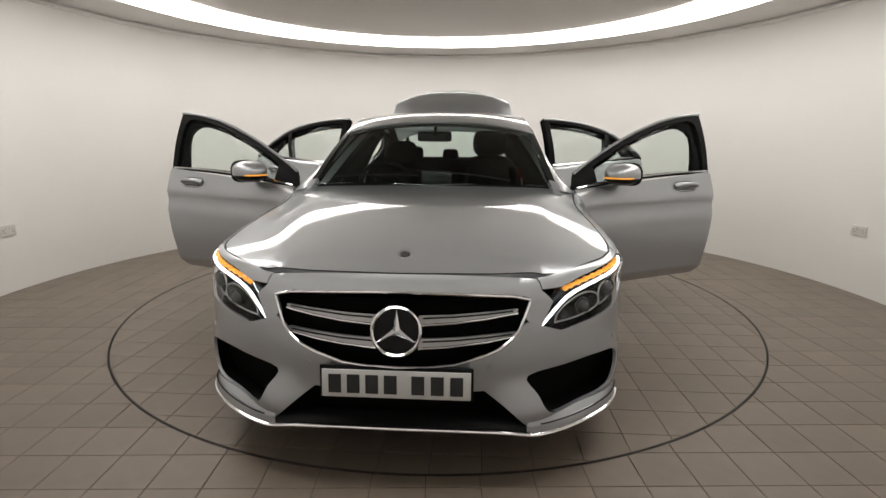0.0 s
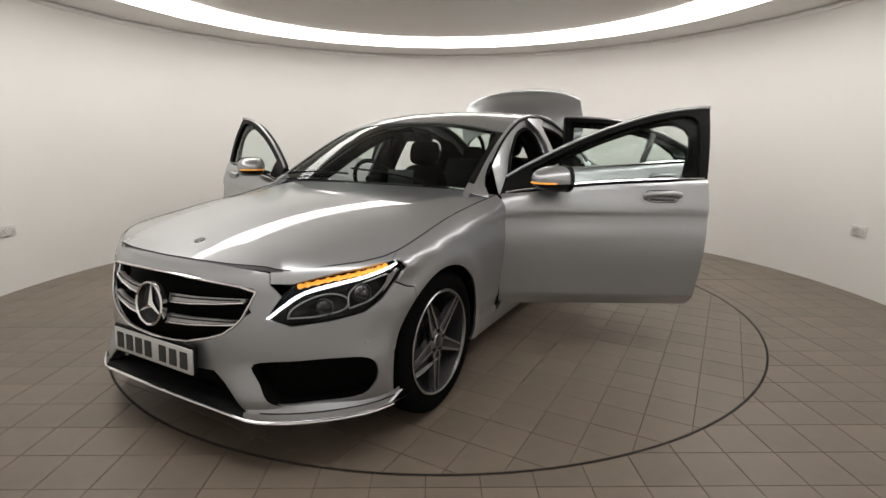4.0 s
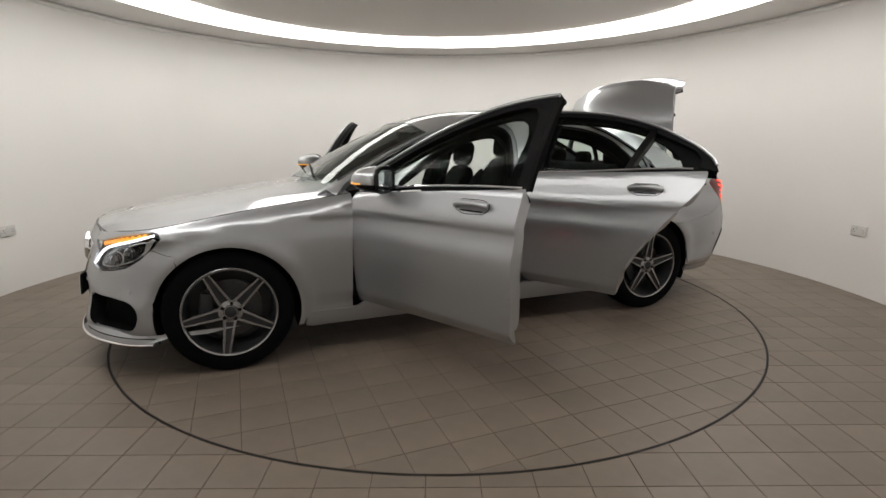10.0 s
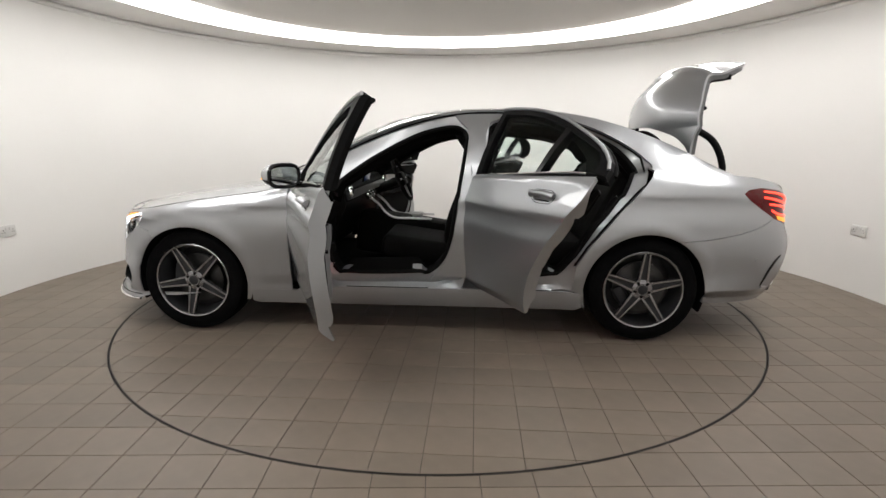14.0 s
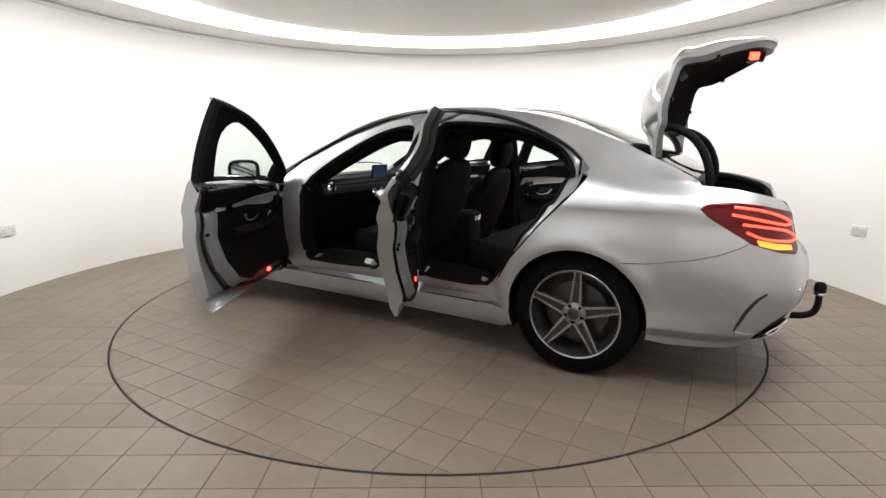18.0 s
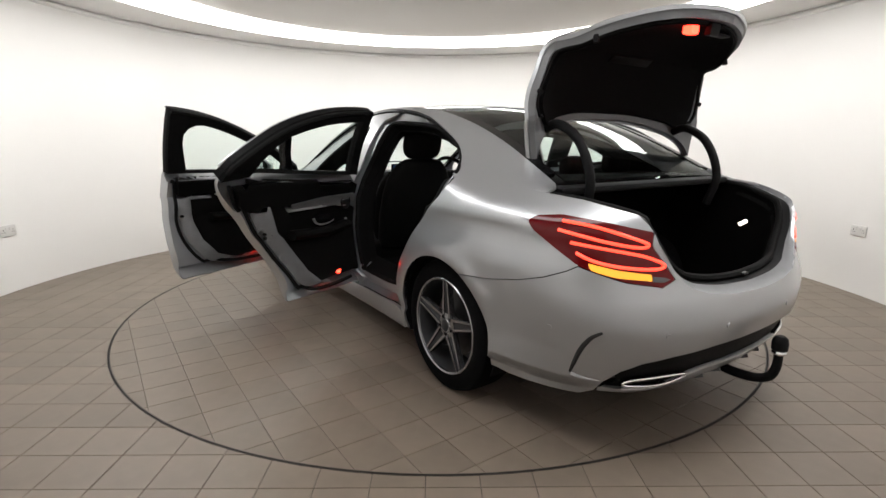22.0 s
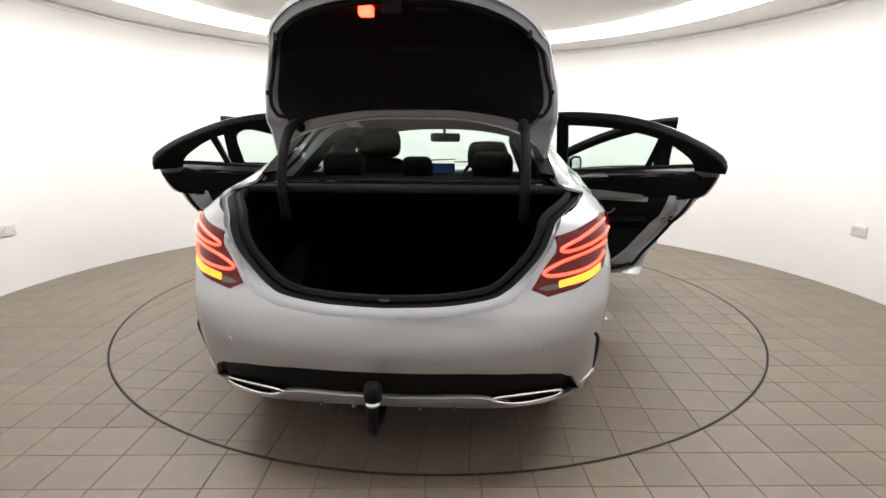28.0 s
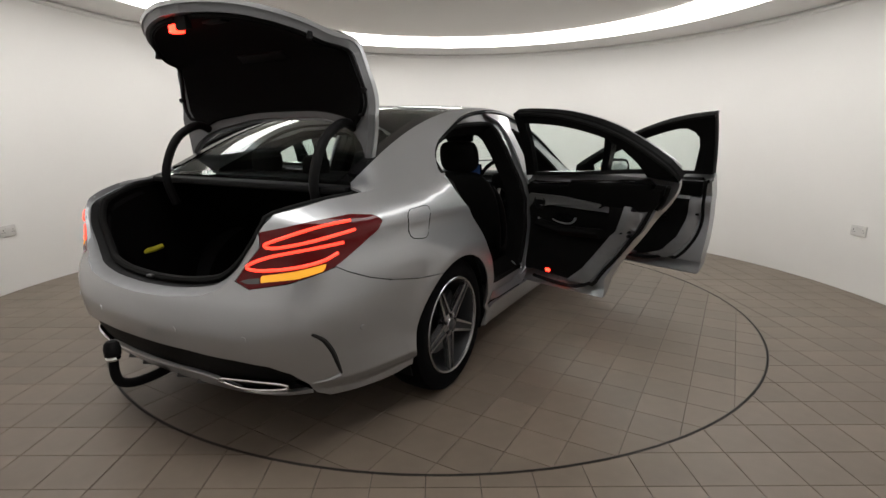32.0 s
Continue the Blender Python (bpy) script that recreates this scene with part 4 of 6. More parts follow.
        for s, z, r in ((sa(1.965, 0.622), 0.622, 0.030), (sa(1.872, 0.668), 0.668, 0.034)):
            c = Vector(inset(fn, 0.034)(s, z))
            bm = bmesh.new()
            bmesh.ops.create_uvsphere(bm, u_segments=24, v_segments=14, radius=r, matrix=Matrix.Translation(c))
            part("projector_lens", bm, LENS, lamp, "dark glassy projector lens")
            m = Matrix.Translation(c + Vector((0.012, sg * 0.006, 0))) @ Vector((1, sg * 0.5, 0)).to_track_quat("Z", "Y").to_matrix().to_4x4()
            part("lens_ring", lathe(bmesh.new(), [(r - 0.001, -0.006), (r - 0.001, 0.004), (r + 0.003, 0.003), (r + 0.003, -0.006)], 28, True, m), RIM_DARK, lamp)
        # satin bezels round the lens pockets
        for loop in (((2.045, 0.578), (1.985, 0.585), (1.925, 0.612), (1.915, 0.650), (1.945, 0.668), (1.99, 0.650), (2.03, 0.613)), ((1.915, 0.612), (1.85, 0.637), (1.80, 0.672), (1.775, 0.706), (1.80, 0.722), (1.86, 0.704), (1.905, 0.672))):
            pts = path([(sa(x, z), z, 0) for x, z in loop + loop[:1]], 4)[:-1]
            part("bezel", tube(bmesh.new(), [inset(fn, 0.024)(p[0], p[1]) for p in pts], 0.0032, 6, 1.0, True), TRIM_SILVER, lamp, "satin silver bezel")
        fin = [(1.80, 0.660), (1.768, 0.690), (1.742, 0.722), (1.733, 0.745), (1.745, 0.755), (1.765, 0.735), (1.785, 0.700)]
        part("reflector_wing", skin([[(sa(x, z), z) for x, z in fin]], inset(fn, 0.018), du=0.03, dv=0.02, thick=0.004), TRIM_SILVER, lamp, "satin silver reflector wing")
        cov = part("headlight_cover", skin([LAMP], inset(fn, 0.001), du=0.06, dv=0.03, thick=0.003, flip=fl), LAMPGLASS, lamp, "clear headlight cover")
        cov.visible_shadow = False


def build_rear():
    half = [(sa(-1.65, 0.645), 0.645), (sa(-1.765, 0.653), 0.653), (sa(-1.94, 0.686), 0.686), (sa(-2.05, 0.718), 0.718), (sa(-2.13, 0.753), 0.753), (sa(-2.165, 0.776), 0.776)] + [(u, v - 0.004) for u, v in TAIL_LOW[4:]] + [(u + 0.004, v) for u, v in TAIL_TOP[:3]] + [(sa(-2.323, 0.907) + 0.004, 0.897)]
    half += [(sy(y, z), z) for y, z in BOOT_EDGE[2:]] + [(ST, 0.645), (ST, 0.462), (sy(0.30, 0.458), 0.458), (sy(0.50, 0.446), 0.446), (sy(0.61, 0.425), 0.425), (sy(0.665, 0.389), 0.389), (sy(0.695, 0.335), 0.335), (sy(0.70, 0.288), 0.288), (sa(-2.16, 0.262), 0.262), (sa(-1.86, 0.255), 0.255), (sa(-1.785, 0.265), 0.265)]
    half += [(sa(p[0], p[1]), p[1]) for p in arc(-AXLE, 0.325, ARCH_R, 190, 120, 12)]
    k = half.index((ST, 0.645))
    whole = half[:k + 1] + [(2 * ST - u, v) for u, v in (half[k + 2:] + half[:k])[::-1]] + half[k + 2:]
    part("rear_bumper", skin([whole], body, du=0.05, dv=0.03, flip=True), PAINT, CAR)
    dif = [(sy(0.70, 0.288), 0.288), (sy(0.693, 0.335), 0.335), (sy(0.663, 0.386), 0.386), (sy(0.608, 0.422), 0.422), (sy(0.50, 0.443), 0.443), (sy(0.30, 0.455), 0.455), (ST, 0.459), (ST, 0.29), (sy(0.4, 0.285), 0.285)]
    k = dif.index((ST, 0.459))
    whole = dif[:k + 1] + [(2 * ST - u, v) for u, v in (dif[k + 2:] + dif[:k])[::-1]] + dif[k + 2:]
    part("diffuser", skin([whole], inset(body, 0.02), du=0.06, dv=0.03, thick=0.03, flip=True), BLACK, CAR, "black rear diffuser insert")
    # painted valance below the black insert, its bright upper edge and fins
    up = [(0.695, 0.306), (0.62, 0.293), (0.53, 0.287), (0.45, 0.296), (0.40, 0.317), (0.36, 0.336), (0.31, 0.345), (0.24, 0.346), (0.12, 0.344)]
    dn = [(0.12, 0.290), (0.24, 0.287), (0.34, 0.279), (0.45, 0.272), (0.58, 0.272), (0.69, 0.284)]
    up_l, dn_l = [(sy(y, z), z) for y, z in up], [(sy(y, z), z) for y, z in dn]
    top_line = up_l + [(ST, 0.343)] + [(2 * ST - u, v) for u, v in up_l[::-1]]
    low_line = [(2 * ST - u, v) for u, v in dn_l[::-1]] + [(ST, 0.290)] + dn_l
    part("valance", skin([top_line + low_line], inset(body, 0.003), du=0.04, dv=0.02, thick=0.014, flip=True), PAINT, CAR, "silver lower valance of the rear bumper")
    part("diffuser_trim", strip(inset(body, 0.004), top_line[1:-1], 0, 0.0055), TRIM_SILVER, CAR, "satin silver diffuser strip")
    for y in (-0.24, -0.12, 0.12, 0.24):
        c = Vector(body(sy(abs(y), 0.30), 0.30))
        bm = box(bmesh.new(), 0.06, 0.010, 0.032, Matrix.Translation((c.x + 0.030, y, 0.287)) @ Euler((0, radians(25), 0)).to_matrix().to_4x4(), 0.004)
        part("diffuser_fin", bm, DARK_GREY, CAR)
    for sg in (-1, 1):
        fn = body if sg > 0 else mirrored(body)
        fl = sg > 0
        lamp = part("tail_light", skin([rounded(TAIL, 0.015)], inset(fn, -0.001), du=0.05, dv=0.03, thick=0.03, flip=fl), TAIL_RED, CAR, "red tail light with glowing light guides")
        for row in (((-2.09, 0.936), (-2.19, 0.923), (-2.27, 0.897), (-2.318, 0.866), (-2.305, 0.853), (-2.24, 0.870), (-2.16, 0.890), (-2.085, 0.904)), ((-2.13, 0.862), (-2.23, 0.846), (-2.312, 0.822), (-2.350, 0.788), (-2.338, 0.774), (-2.27, 0.784), (-2.20, 0.802), (-2.15, 0.826))):
            part("light_guide", strip(inset(fn, -0.002), [(sa(x, z), z) for x, z in row], 0, 0.0056), TAIL_GLOW, lamp, "glowing red light guide loop")
        up = [(sa(-2.19, 0.792), 0.792), (sa(-2.27, 0.772), 0.772), (sa(-2.335, 0.757), 0.757), (sy(0.590, 0.750), 0.750)]
        dn = [(sy(0.592, 0.731), 0.731), (sa(-2.335, 0.735), 0.735), (sa(-2.27, 0.746), 0.746), (sa(-2.205, 0.766), 0.766)]
        part("indicator", skin([rounded(up + dn, 0.008)], inset(fn, -0.004), du=0.03, dv=0.015, thick=0.004), AMBER_TAIL, lamp, "amber indicator window")
        clear = [(sy(0.585, 0.749), 0.749), (sy(0.545, 0.744), 0.744), (sy(0.520, 0.735), 0.735), (sy(0.548, 0.727), 0.727), (sy(0.588, 0.730), 0.730)]
        part("reversing_lamp", skin([clear], inset(fn, -0.004), du=0.03, dv=0.015, thick=0.004), DARK_GREY, lamp, "smoky clear reversing lamp")
        for y in (0.25, 0.55):
            c, c2 = Vector(fn(sy(y, 0.535), 0.535)), Vector(inset(fn, -0.01)(sy(y, 0.535), 0.535))
            part("parking_sensor", cyl(bmesh.new(), 0.011, 0.010, 0.005, Matrix.Translation(c) @ (c2 - c).to_track_quat("Z", "Y").to_matrix().to_4x4(), 20), PAINT, CAR)
        # exhaust trim
        ex = [(0.372, 0.330), (0.40, 0.343), (0.50, 0.349), (0.60, 0.342), (0.632, 0.327), (0.612, 0.311), (0.50, 0.300), (0.44, 0.304), (0.395, 0.319)]
        ep = [Vector(inset(fn, 0.004)(sy(p[0], p[1]), p[1])) for p in path([(y, z, 0) for y, z in ex + ex[:1]], 4)[:-1]]
        part("exhaust_trim", tube(bmesh.new(), ep, 0.0062, 8, 1.0, True), CHROME, CAR, "chrome exhaust surround")
        bm = bmesh.new()
        A = [bm.verts.new(p) for p in ep]
        B = [bm.verts.new(p + Vector((0.08, 0, 0.004))) for p in ep]
        for i in range(len(A)):
            bm.faces.new((A[i], A[(i + 1) % len(A)], B[(i + 1) % len(A)], B[i]))
        bm.faces.new(B)
        part("exhaust_opening", bm, MESHBLACK, CAR)
        # air slot behind the rear wheel with its fin
        sl = [(-2.262, 0.545), (-2.225, 0.515), (-2.19, 0.46), (-2.165, 0.40), (-2.148, 0.358)]
        part("air_slot", strip(inset(fn, 0.002), [(sa(x, z), z) for x, z in sl], 0, lambda k: 0.003 + 0.007 * math.sin(math.pi * (0.12 + 0.80 * k)), 5), GAP, CAR, "black vertical air slot")
        fin = [(-2.15, 0.350), (-2.19, 0.340), (-2.235, 0.336)]
        part("slot_fin", strip(inset(fn, 0.002), [(sa(x, z), z) for x, z in fin], 0, lambda k: 0.012 - 0.008 * k, 5), PAINT, CAR)
        c, c2 = Vector(fn(sa(-2.08, 0.53), 0.53)), Vector(inset(fn, -0.01)(sa(-2.08, 0.53), 0.53))
        part("parking_sensor", cyl(bmesh.new(), 0.011, 0.010, 0.006, Matrix.Translation(c) @ (c2 - c).to_track_quat("Z", "Y").to_matrix().to_4x4(), 20), PAINT, CAR)
    # tow bar
    tow = [(-2.22, 0.025, 0.31), (-2.34, 0.025, 0.268), (-2.46, 0.022, 0.262), (-2.532, 0.018, 0.285), (-2.556, 0.014, 0.33), (-2.558, 0.010, 0.395)]
    t = part("tow_bar", tube(bmesh.new(), path(tow, 5), lambda k: 0.021 - 0.004 * k, 12), BLACK, CAR, "black swan-neck tow bar with ball cover")
    at = Matrix.Translation((-2.558, 0.010, 0))
    part("ball_cover", lathe(bmesh.new(), [(0.0, 0.470), (0.016, 0.468), (0.026, 0.458), (0.030, 0.440), (0.029, 0.412), (0.022, 0.408), (0.0, 0.408)], 24, False, at), BLACK, t)
    part("ball_collar", lathe(bmesh.new(), [(0.0, 0.408), (0.025, 0.408), (0.027, 0.400), (0.023, 0.392), (0.0, 0.392)], 24, False, at), CHROME, t, "bright steel collar")
    # boot opening: body strip, rubber seal and lined tub
    out = [Vector(body_x(x, belt(x))) for x in (-1.80, -1.95, -2.08, -2.18)] + [Vector(body(sy(y, z), z)) for y, z in ((0.60, 0.965), (0.585, 0.93), (0.555, 0.86), (0.495, 0.76), (0.44, 0.70), (0.36, 0.672), (0.2, 0.652))] + [Vector(body(ST, 0.645))]
    out = [Vector(p) for p in path([tuple(p) for p in out], 3)]
    lip, loop = [], []
    for i, p in enumerate(out):
        d = (out[min(i + 1, len(out) - 1)] - out[max(i - 1, 0)]).normalized()
        inw = Vector((-1.95, 0, 0.95)) - p
        inw = (inw - d * inw.dot(d)).normalized()
        ledge = 0.016 + 0.036 * min(1.0, max(0.0, (0.84 - p.z) / 0.14))
        lip.append(p + inw * ledge + Vector((0.006, 0, -0.016 if p.z > 0.94 else -0.004)))
        loop.append(p + inw * (ledge + 0.044) + Vector((0.014, 0, -0.010)))
    full = loop + [(p[0], -p[1], p[2]) for p in loop[::-1]][1:]
    part("boot_seal", tube(bmesh.new(), full, 0.016, 8), SEAL, CAR, "black rubber boot seal")
    bm, bk = bmesh.new(), bmesh.new()
    for sg in (-1, 1):
        m = Matrix.Diagonal((1, sg, 1))
        A, B = [bm.verts.new(m @ p) for p in out], [bm.verts.new(m @ p) for p in lip]
        M = [bm.verts.new(m @ (p * 0.42 + q * 0.58 + Vector((0.004, 0, -0.007)))) for p, q in zip(out, lip)]
        C, D, E = [bk.verts.new(m @ p) for p in lip], [bk.verts.new(m @ (p + Vector((0.004, 0, -0.012)))) for p in loop], [bk.verts.new(m @ (p + Vector((0.03, 0, -0.05)))) for p in loop]
        for i in range(len(A) - 1):
            bm.faces.new((A[i], A[i + 1], M[i + 1], M[i]))
            bm.faces.new((M[i], M[i + 1], B[i + 1], B[i]))
            bk.faces.new((C[i], C[i + 1], D[i + 1], D[i]))
            bk.faces.new((D[i], D[i + 1], E[i + 1], E[i]))
    # body-coloured ledge, its shade painted in as a darker silver
    part("boot_surround", bm, SHADED_SILVER, CAR, "silver sill of the boot opening, coloured as in shade")
    part("boot_channel", bk, BLACK, CAR, "black channel round the boot opening")
    bm = bmesh.new()
    # tub
    ring = [(p[0] + 0.01, p[1], p[2] - 0.01) for p in loop]
    rr = ring + [(p[0], -p[1], p[2]) for p in ring[::-1]][1:]
    bot = [(-1.30, 0.50, 0.40) if i in (0,) else (max(-2.33, min(-1.3, p[0] + 0.10)), p[1] * 0.92, 0.40) for i, p in enumerate(ring)]
    bb = bot + [(p[0], -p[1], p[2]) for p in bot[::-1]][1:]
    V1, V2 = [bm.verts.new(p) for p in rr], [bm.verts.new(p) for p in bb]
    for i in range(len(V1) - 1):
        bm.faces.new((V1[i], V1[i + 1], V2[i + 1], V2[i]))
    bm.faces.new(V2)
    bm.faces.new((V1[0], V2[0], V2[-1], V1[-1]))
    bmesh.ops.solidify(bm, geom=bm.faces[:], thickness=0.012)
    part("boot_lining", bm, CARPET, CAR, "black carpet boot lining")
    part("net_loop", tube(bmesh.new(), path([(-1.98, 0.585, 0.675), (-2.02, 0.58, 0.668), (-2.06, 0.58, 0.664), (-2.09, 0.575, 0.66)], 4), 0.014, 8, 1.0), YELLOW, CAR, "bright yellow fabric loop in the boot")
    part("boot_lamp", box(bmesh.new(), 0.045, 0.008, 0.018, pose(-2.095, -0.575, 0.812, 0, 35, 0), 0.003), WARM_LAMP, CAR, "small lit boot lamp")
    part("boot_latch", box(bmesh.new(), 0.02, 0.035, 0.010, Matrix.Translation((-2.385, 0, 0.688)), 0.003), BRAKE, CAR, "steel boot latch")
    gut = box(bmesh.new(), 0.11, 1.30, 0.03, Matrix.Translation((-1.90, 0, 1.022)), 0.010)
    part("boot_gutter", gut, BLACK, CAR, "black gutter under the rear window")


def build_lid():
    # modelled standing open: the deck upright, the rear face above it
    prof = [(-1.62, 1.13), (-1.570, 1.285), (-1.560, 1.36), (-1.572, 1.46), (-1.612, 1.560), (-1.675, 1.635), (-1.745, 1.690), (-1.84, 1.732), (-1.95, 1.757), (-2.06, 1.760), (-2.15, 1.754), (-2.205, 1.746)]
    cum = [-0.163]
    for a, b in zip(prof, prof[1:]):
        cum.append(cum[-1] + math.hypot(a[0] - b[0], a[1] - b[1]))
    fx, fz = curve(*zip(cum, [p[0] for p in prof])), curve(*zip(cum, [p[1] for p in prof]))
    L = cum[-1]

    def lid_fn(depth):
        def fn(u, y):
            h = 0.03
            tx, tz = fx(u + h) - fx(u - h), fz(u + h) - fz(u - h)
            l = math.hypot(tx, tz)
            crown = 0.13 * max(0.5, min(1.0, 1 + 2.2 * u)) * (1 - 0.38 * math.exp(-((u - 0.46) / 0.10) ** 2)) * (abs(y) / 0.6) ** 2.4 + depth
            # the sharp tail edge stands proud of the skin
            tail = -0.022 * math.exp(-((u - 0.50) / 0.035) ** 2) * (1 - (abs(y) / 0.6) ** 4) if depth < 0.01 else 0.0
            return (fx(u) - tz / l * (crown + tail), y, fz(u) + tx / l * (crown + tail))
        return fn
    fn = lid_fn(0.0)
    edge = [(0.035, 0), (0.03, 0.2), (0.0, 0.35), (-0.05, 0.48), (-0.12, 0.57), (-0.185, 0.612), (-0.06, 0.640), (0.0, 0.652), (0.15, 0.650), (0.25, 0.64), (0.35, 0.622), (0.45, 0.598), (0.55, 0.57), (0.65, 0.53), (0.73, 0.48), (0.80, 0.415), (0.86, 0.32), (0.905, 0.20), (L, 0.06)]
    half = [(p[0], p[1]) for p in path([(u, y, 0) for u, y in edge[:6]], 4)][:-1] + [(p[0], p[1]) for p in path([(u, y, 0) for u, y in edge[5:]], 4)]
    outer = half + [(u, -y) for u, y in half[::-1]][:-1]
    lid = part("boot_lid", skin([outer], fn, du=0.025, dv=0.06, thick=0.016, flip=True), PAINT, CAR, "raised silver boot lid with black inner lining")
    frame_line = [(u + (0.006 if u < 0.4 else -0.008), y * 0.985) for u, y in outer]
    # silver like the lid, but its shade is put into a dark grey
    part("lid_inner_frame", skin([frame_line], lid_fn(0.017), du=0.05, dv=0.08, thick=0.032, flip=True), DARK_GREY, lid, "silver inner frame of the lid, coloured dark as in shade")
    low = [(0.085, 0), (0.08, 0.2), (0.05, 0.35), (0.01, 0.46), (-0.03, 0.525), (0.03, 0.575), (0.12, 0.590), (0.25, 0.582), (0.35, 0.566), (0.45, 0.545), (0.55, 0.518), (0.65, 0.475), (0.73, 0.42), (0.79, 0.35), (0.84, 0.26), (0.875, 0.15), (0.885, 0.05)]
    half = [(p[0], p[1]) for p in path([(u, y, 0) for u, y in low], 4)]
    inner = half + [(u, -y) for u, y in half[::-1]][:-1]
    part("lid_lining", skin([inner], lid_fn(0.040), du=0.05, dv=0.08, thick=0.030, flip=True), CARPET, lid, "black carpet lining")
    # painted inner ridge between rim and lining
    rim = [(u, y) for u, y in half if u > 0.0]
    rim = [(u, -y) for u, y in rim[::-1]] + rim
    part("inner_ridge", tube(bmesh.new(), [lid_fn(0.056)(u, y * 1.035) for u, y in rim if abs(y) > 0.03], 0.009, 6), SEAL, lid, "black clip edge of the lining")
    il = lid_fn(0.078)

    def on_lid(u, y, sx_, sy_, sz_, bevel):
        """A small box lying on the lining, its thickness off the surface."""
        c = Vector(il(u, y))
        d = (Vector(il(u + 0.02, y)) - Vector(il(u - 0.02, y))).normalized()
        n = d.cross(Vector((0, 1, 0))).normalized()
        m = Matrix((d, Vector((0, 1, 0)), n)).transposed().to_4x4()
        m.translation = c
        return box(bmesh.new(), sx_, sy_, sz_, m, bevel)
    part("lid_lamp", on_lid(0.845, 0.099, 0.045, 0.050, 0.05, 0.006), RED_LAMP, lid, "glowing red lamp in the lid")
    part("grab_recess", on_lid(0.835, -0.138, 0.045, 0.115, 0.012, 0.005), BLACK, lid, "black grab handle")
    part("warning_triangle_cover", on_lid(0.42, 0.0, 0.045, 0.30, 0.012, 0.004), BLACK, lid, "black flap in the lid lining")
    part("lid_latch", on_lid(0.885, 0.0, 0.03, 0.07, 0.05, 0.006), BLACK, lid, "black lid latch")
    for sg in (-1, 1):
        for u, y in ((0.20, 0.612), (0.66, 0.495)):
            a, b = Vector(lid_fn(0.042)(u, sg * y)), Vector(lid_fn(0.072)(u, sg * y))
            part("rubber_stop", tube(bmesh.new(), [a, b], 0.012, 12), BLACK, lid, "black rubber stop")
        pts = path([(-1.93, sg * 0.50, 0.90), (-1.969, sg * 0.50, 1.026), (-1.945, sg * 0.50, 1.137), (-1.889, sg * 0.50, 1.229), (-1.815, sg * 0.50, 1.280), (-1.755, sg * 0.50, 1.295), (-1.70, sg * 0.50, 1.275)], 4)
        part("lid_hinge_arm", tube(bmesh.new(), pts, 0.021, 10), BLACK, CAR, "black gooseneck boot hinge arm")


# ---- the car: wheels ----
def build_wheel():
    """A wheel round the x-y plane's normal z (outwards), as a set of meshes."""
    tyre = lathe(bmesh.new(), [(0.236, -0.10), (0.262, -0.108), (0.30, -0.106), (0.322, -0.092), (0.331, -0.06), (0.333, 0), (0.331, 0.06), (0.322, 0.092), (0.30, 0.106), (0.262, 0.108), (0.236, 0.10), (0.23, 0.06), (0.23, -0.06)], 64)
    rim = lathe(bmesh.new(), [(0.238, 0.096), (0.242, 0.106), (0.238, 0.110), (0.230, 0.106), (0.228, 0.098)], 64)
    spokes = []
    for k in range(5):
        bm = bmesh.new()
        for sg in (-1, 1):
            base = [(0.046, sg * 0.026, 0.088), (0.228, sg * 0.0145, 0.103)]
            w0, w1, d = 0.0072, 0.0048, 0.03
            a, b = Vector(base[0]), Vector(base[1])
            s = Vector((-(b - a).y, (b - a).x, 0)).normalized()
            q = [a - s * w0, a + s * w0, b + s * w1, b - s * w1]
            tops = [bm.verts.new(p) for p in q]
            bots = [bm.verts.new(p - Vector((0, 0, d))) for p in q]
            bm.faces.new(tops)
            bm.faces.new(bots[::-1])
            for i in range(4):
                j = (i + 1) % 4
                bm.faces.new((tops[i], tops[j], bots[j], bots[i]))
        bmesh.ops.rotate(bm, verts=bm.verts, cent=(0, 0, 0), matrix=Matrix.Rotation(radians(90 + 72 * k), 3, "Z"))
        spokes.append(bm)
    return tyre, rim, spokes


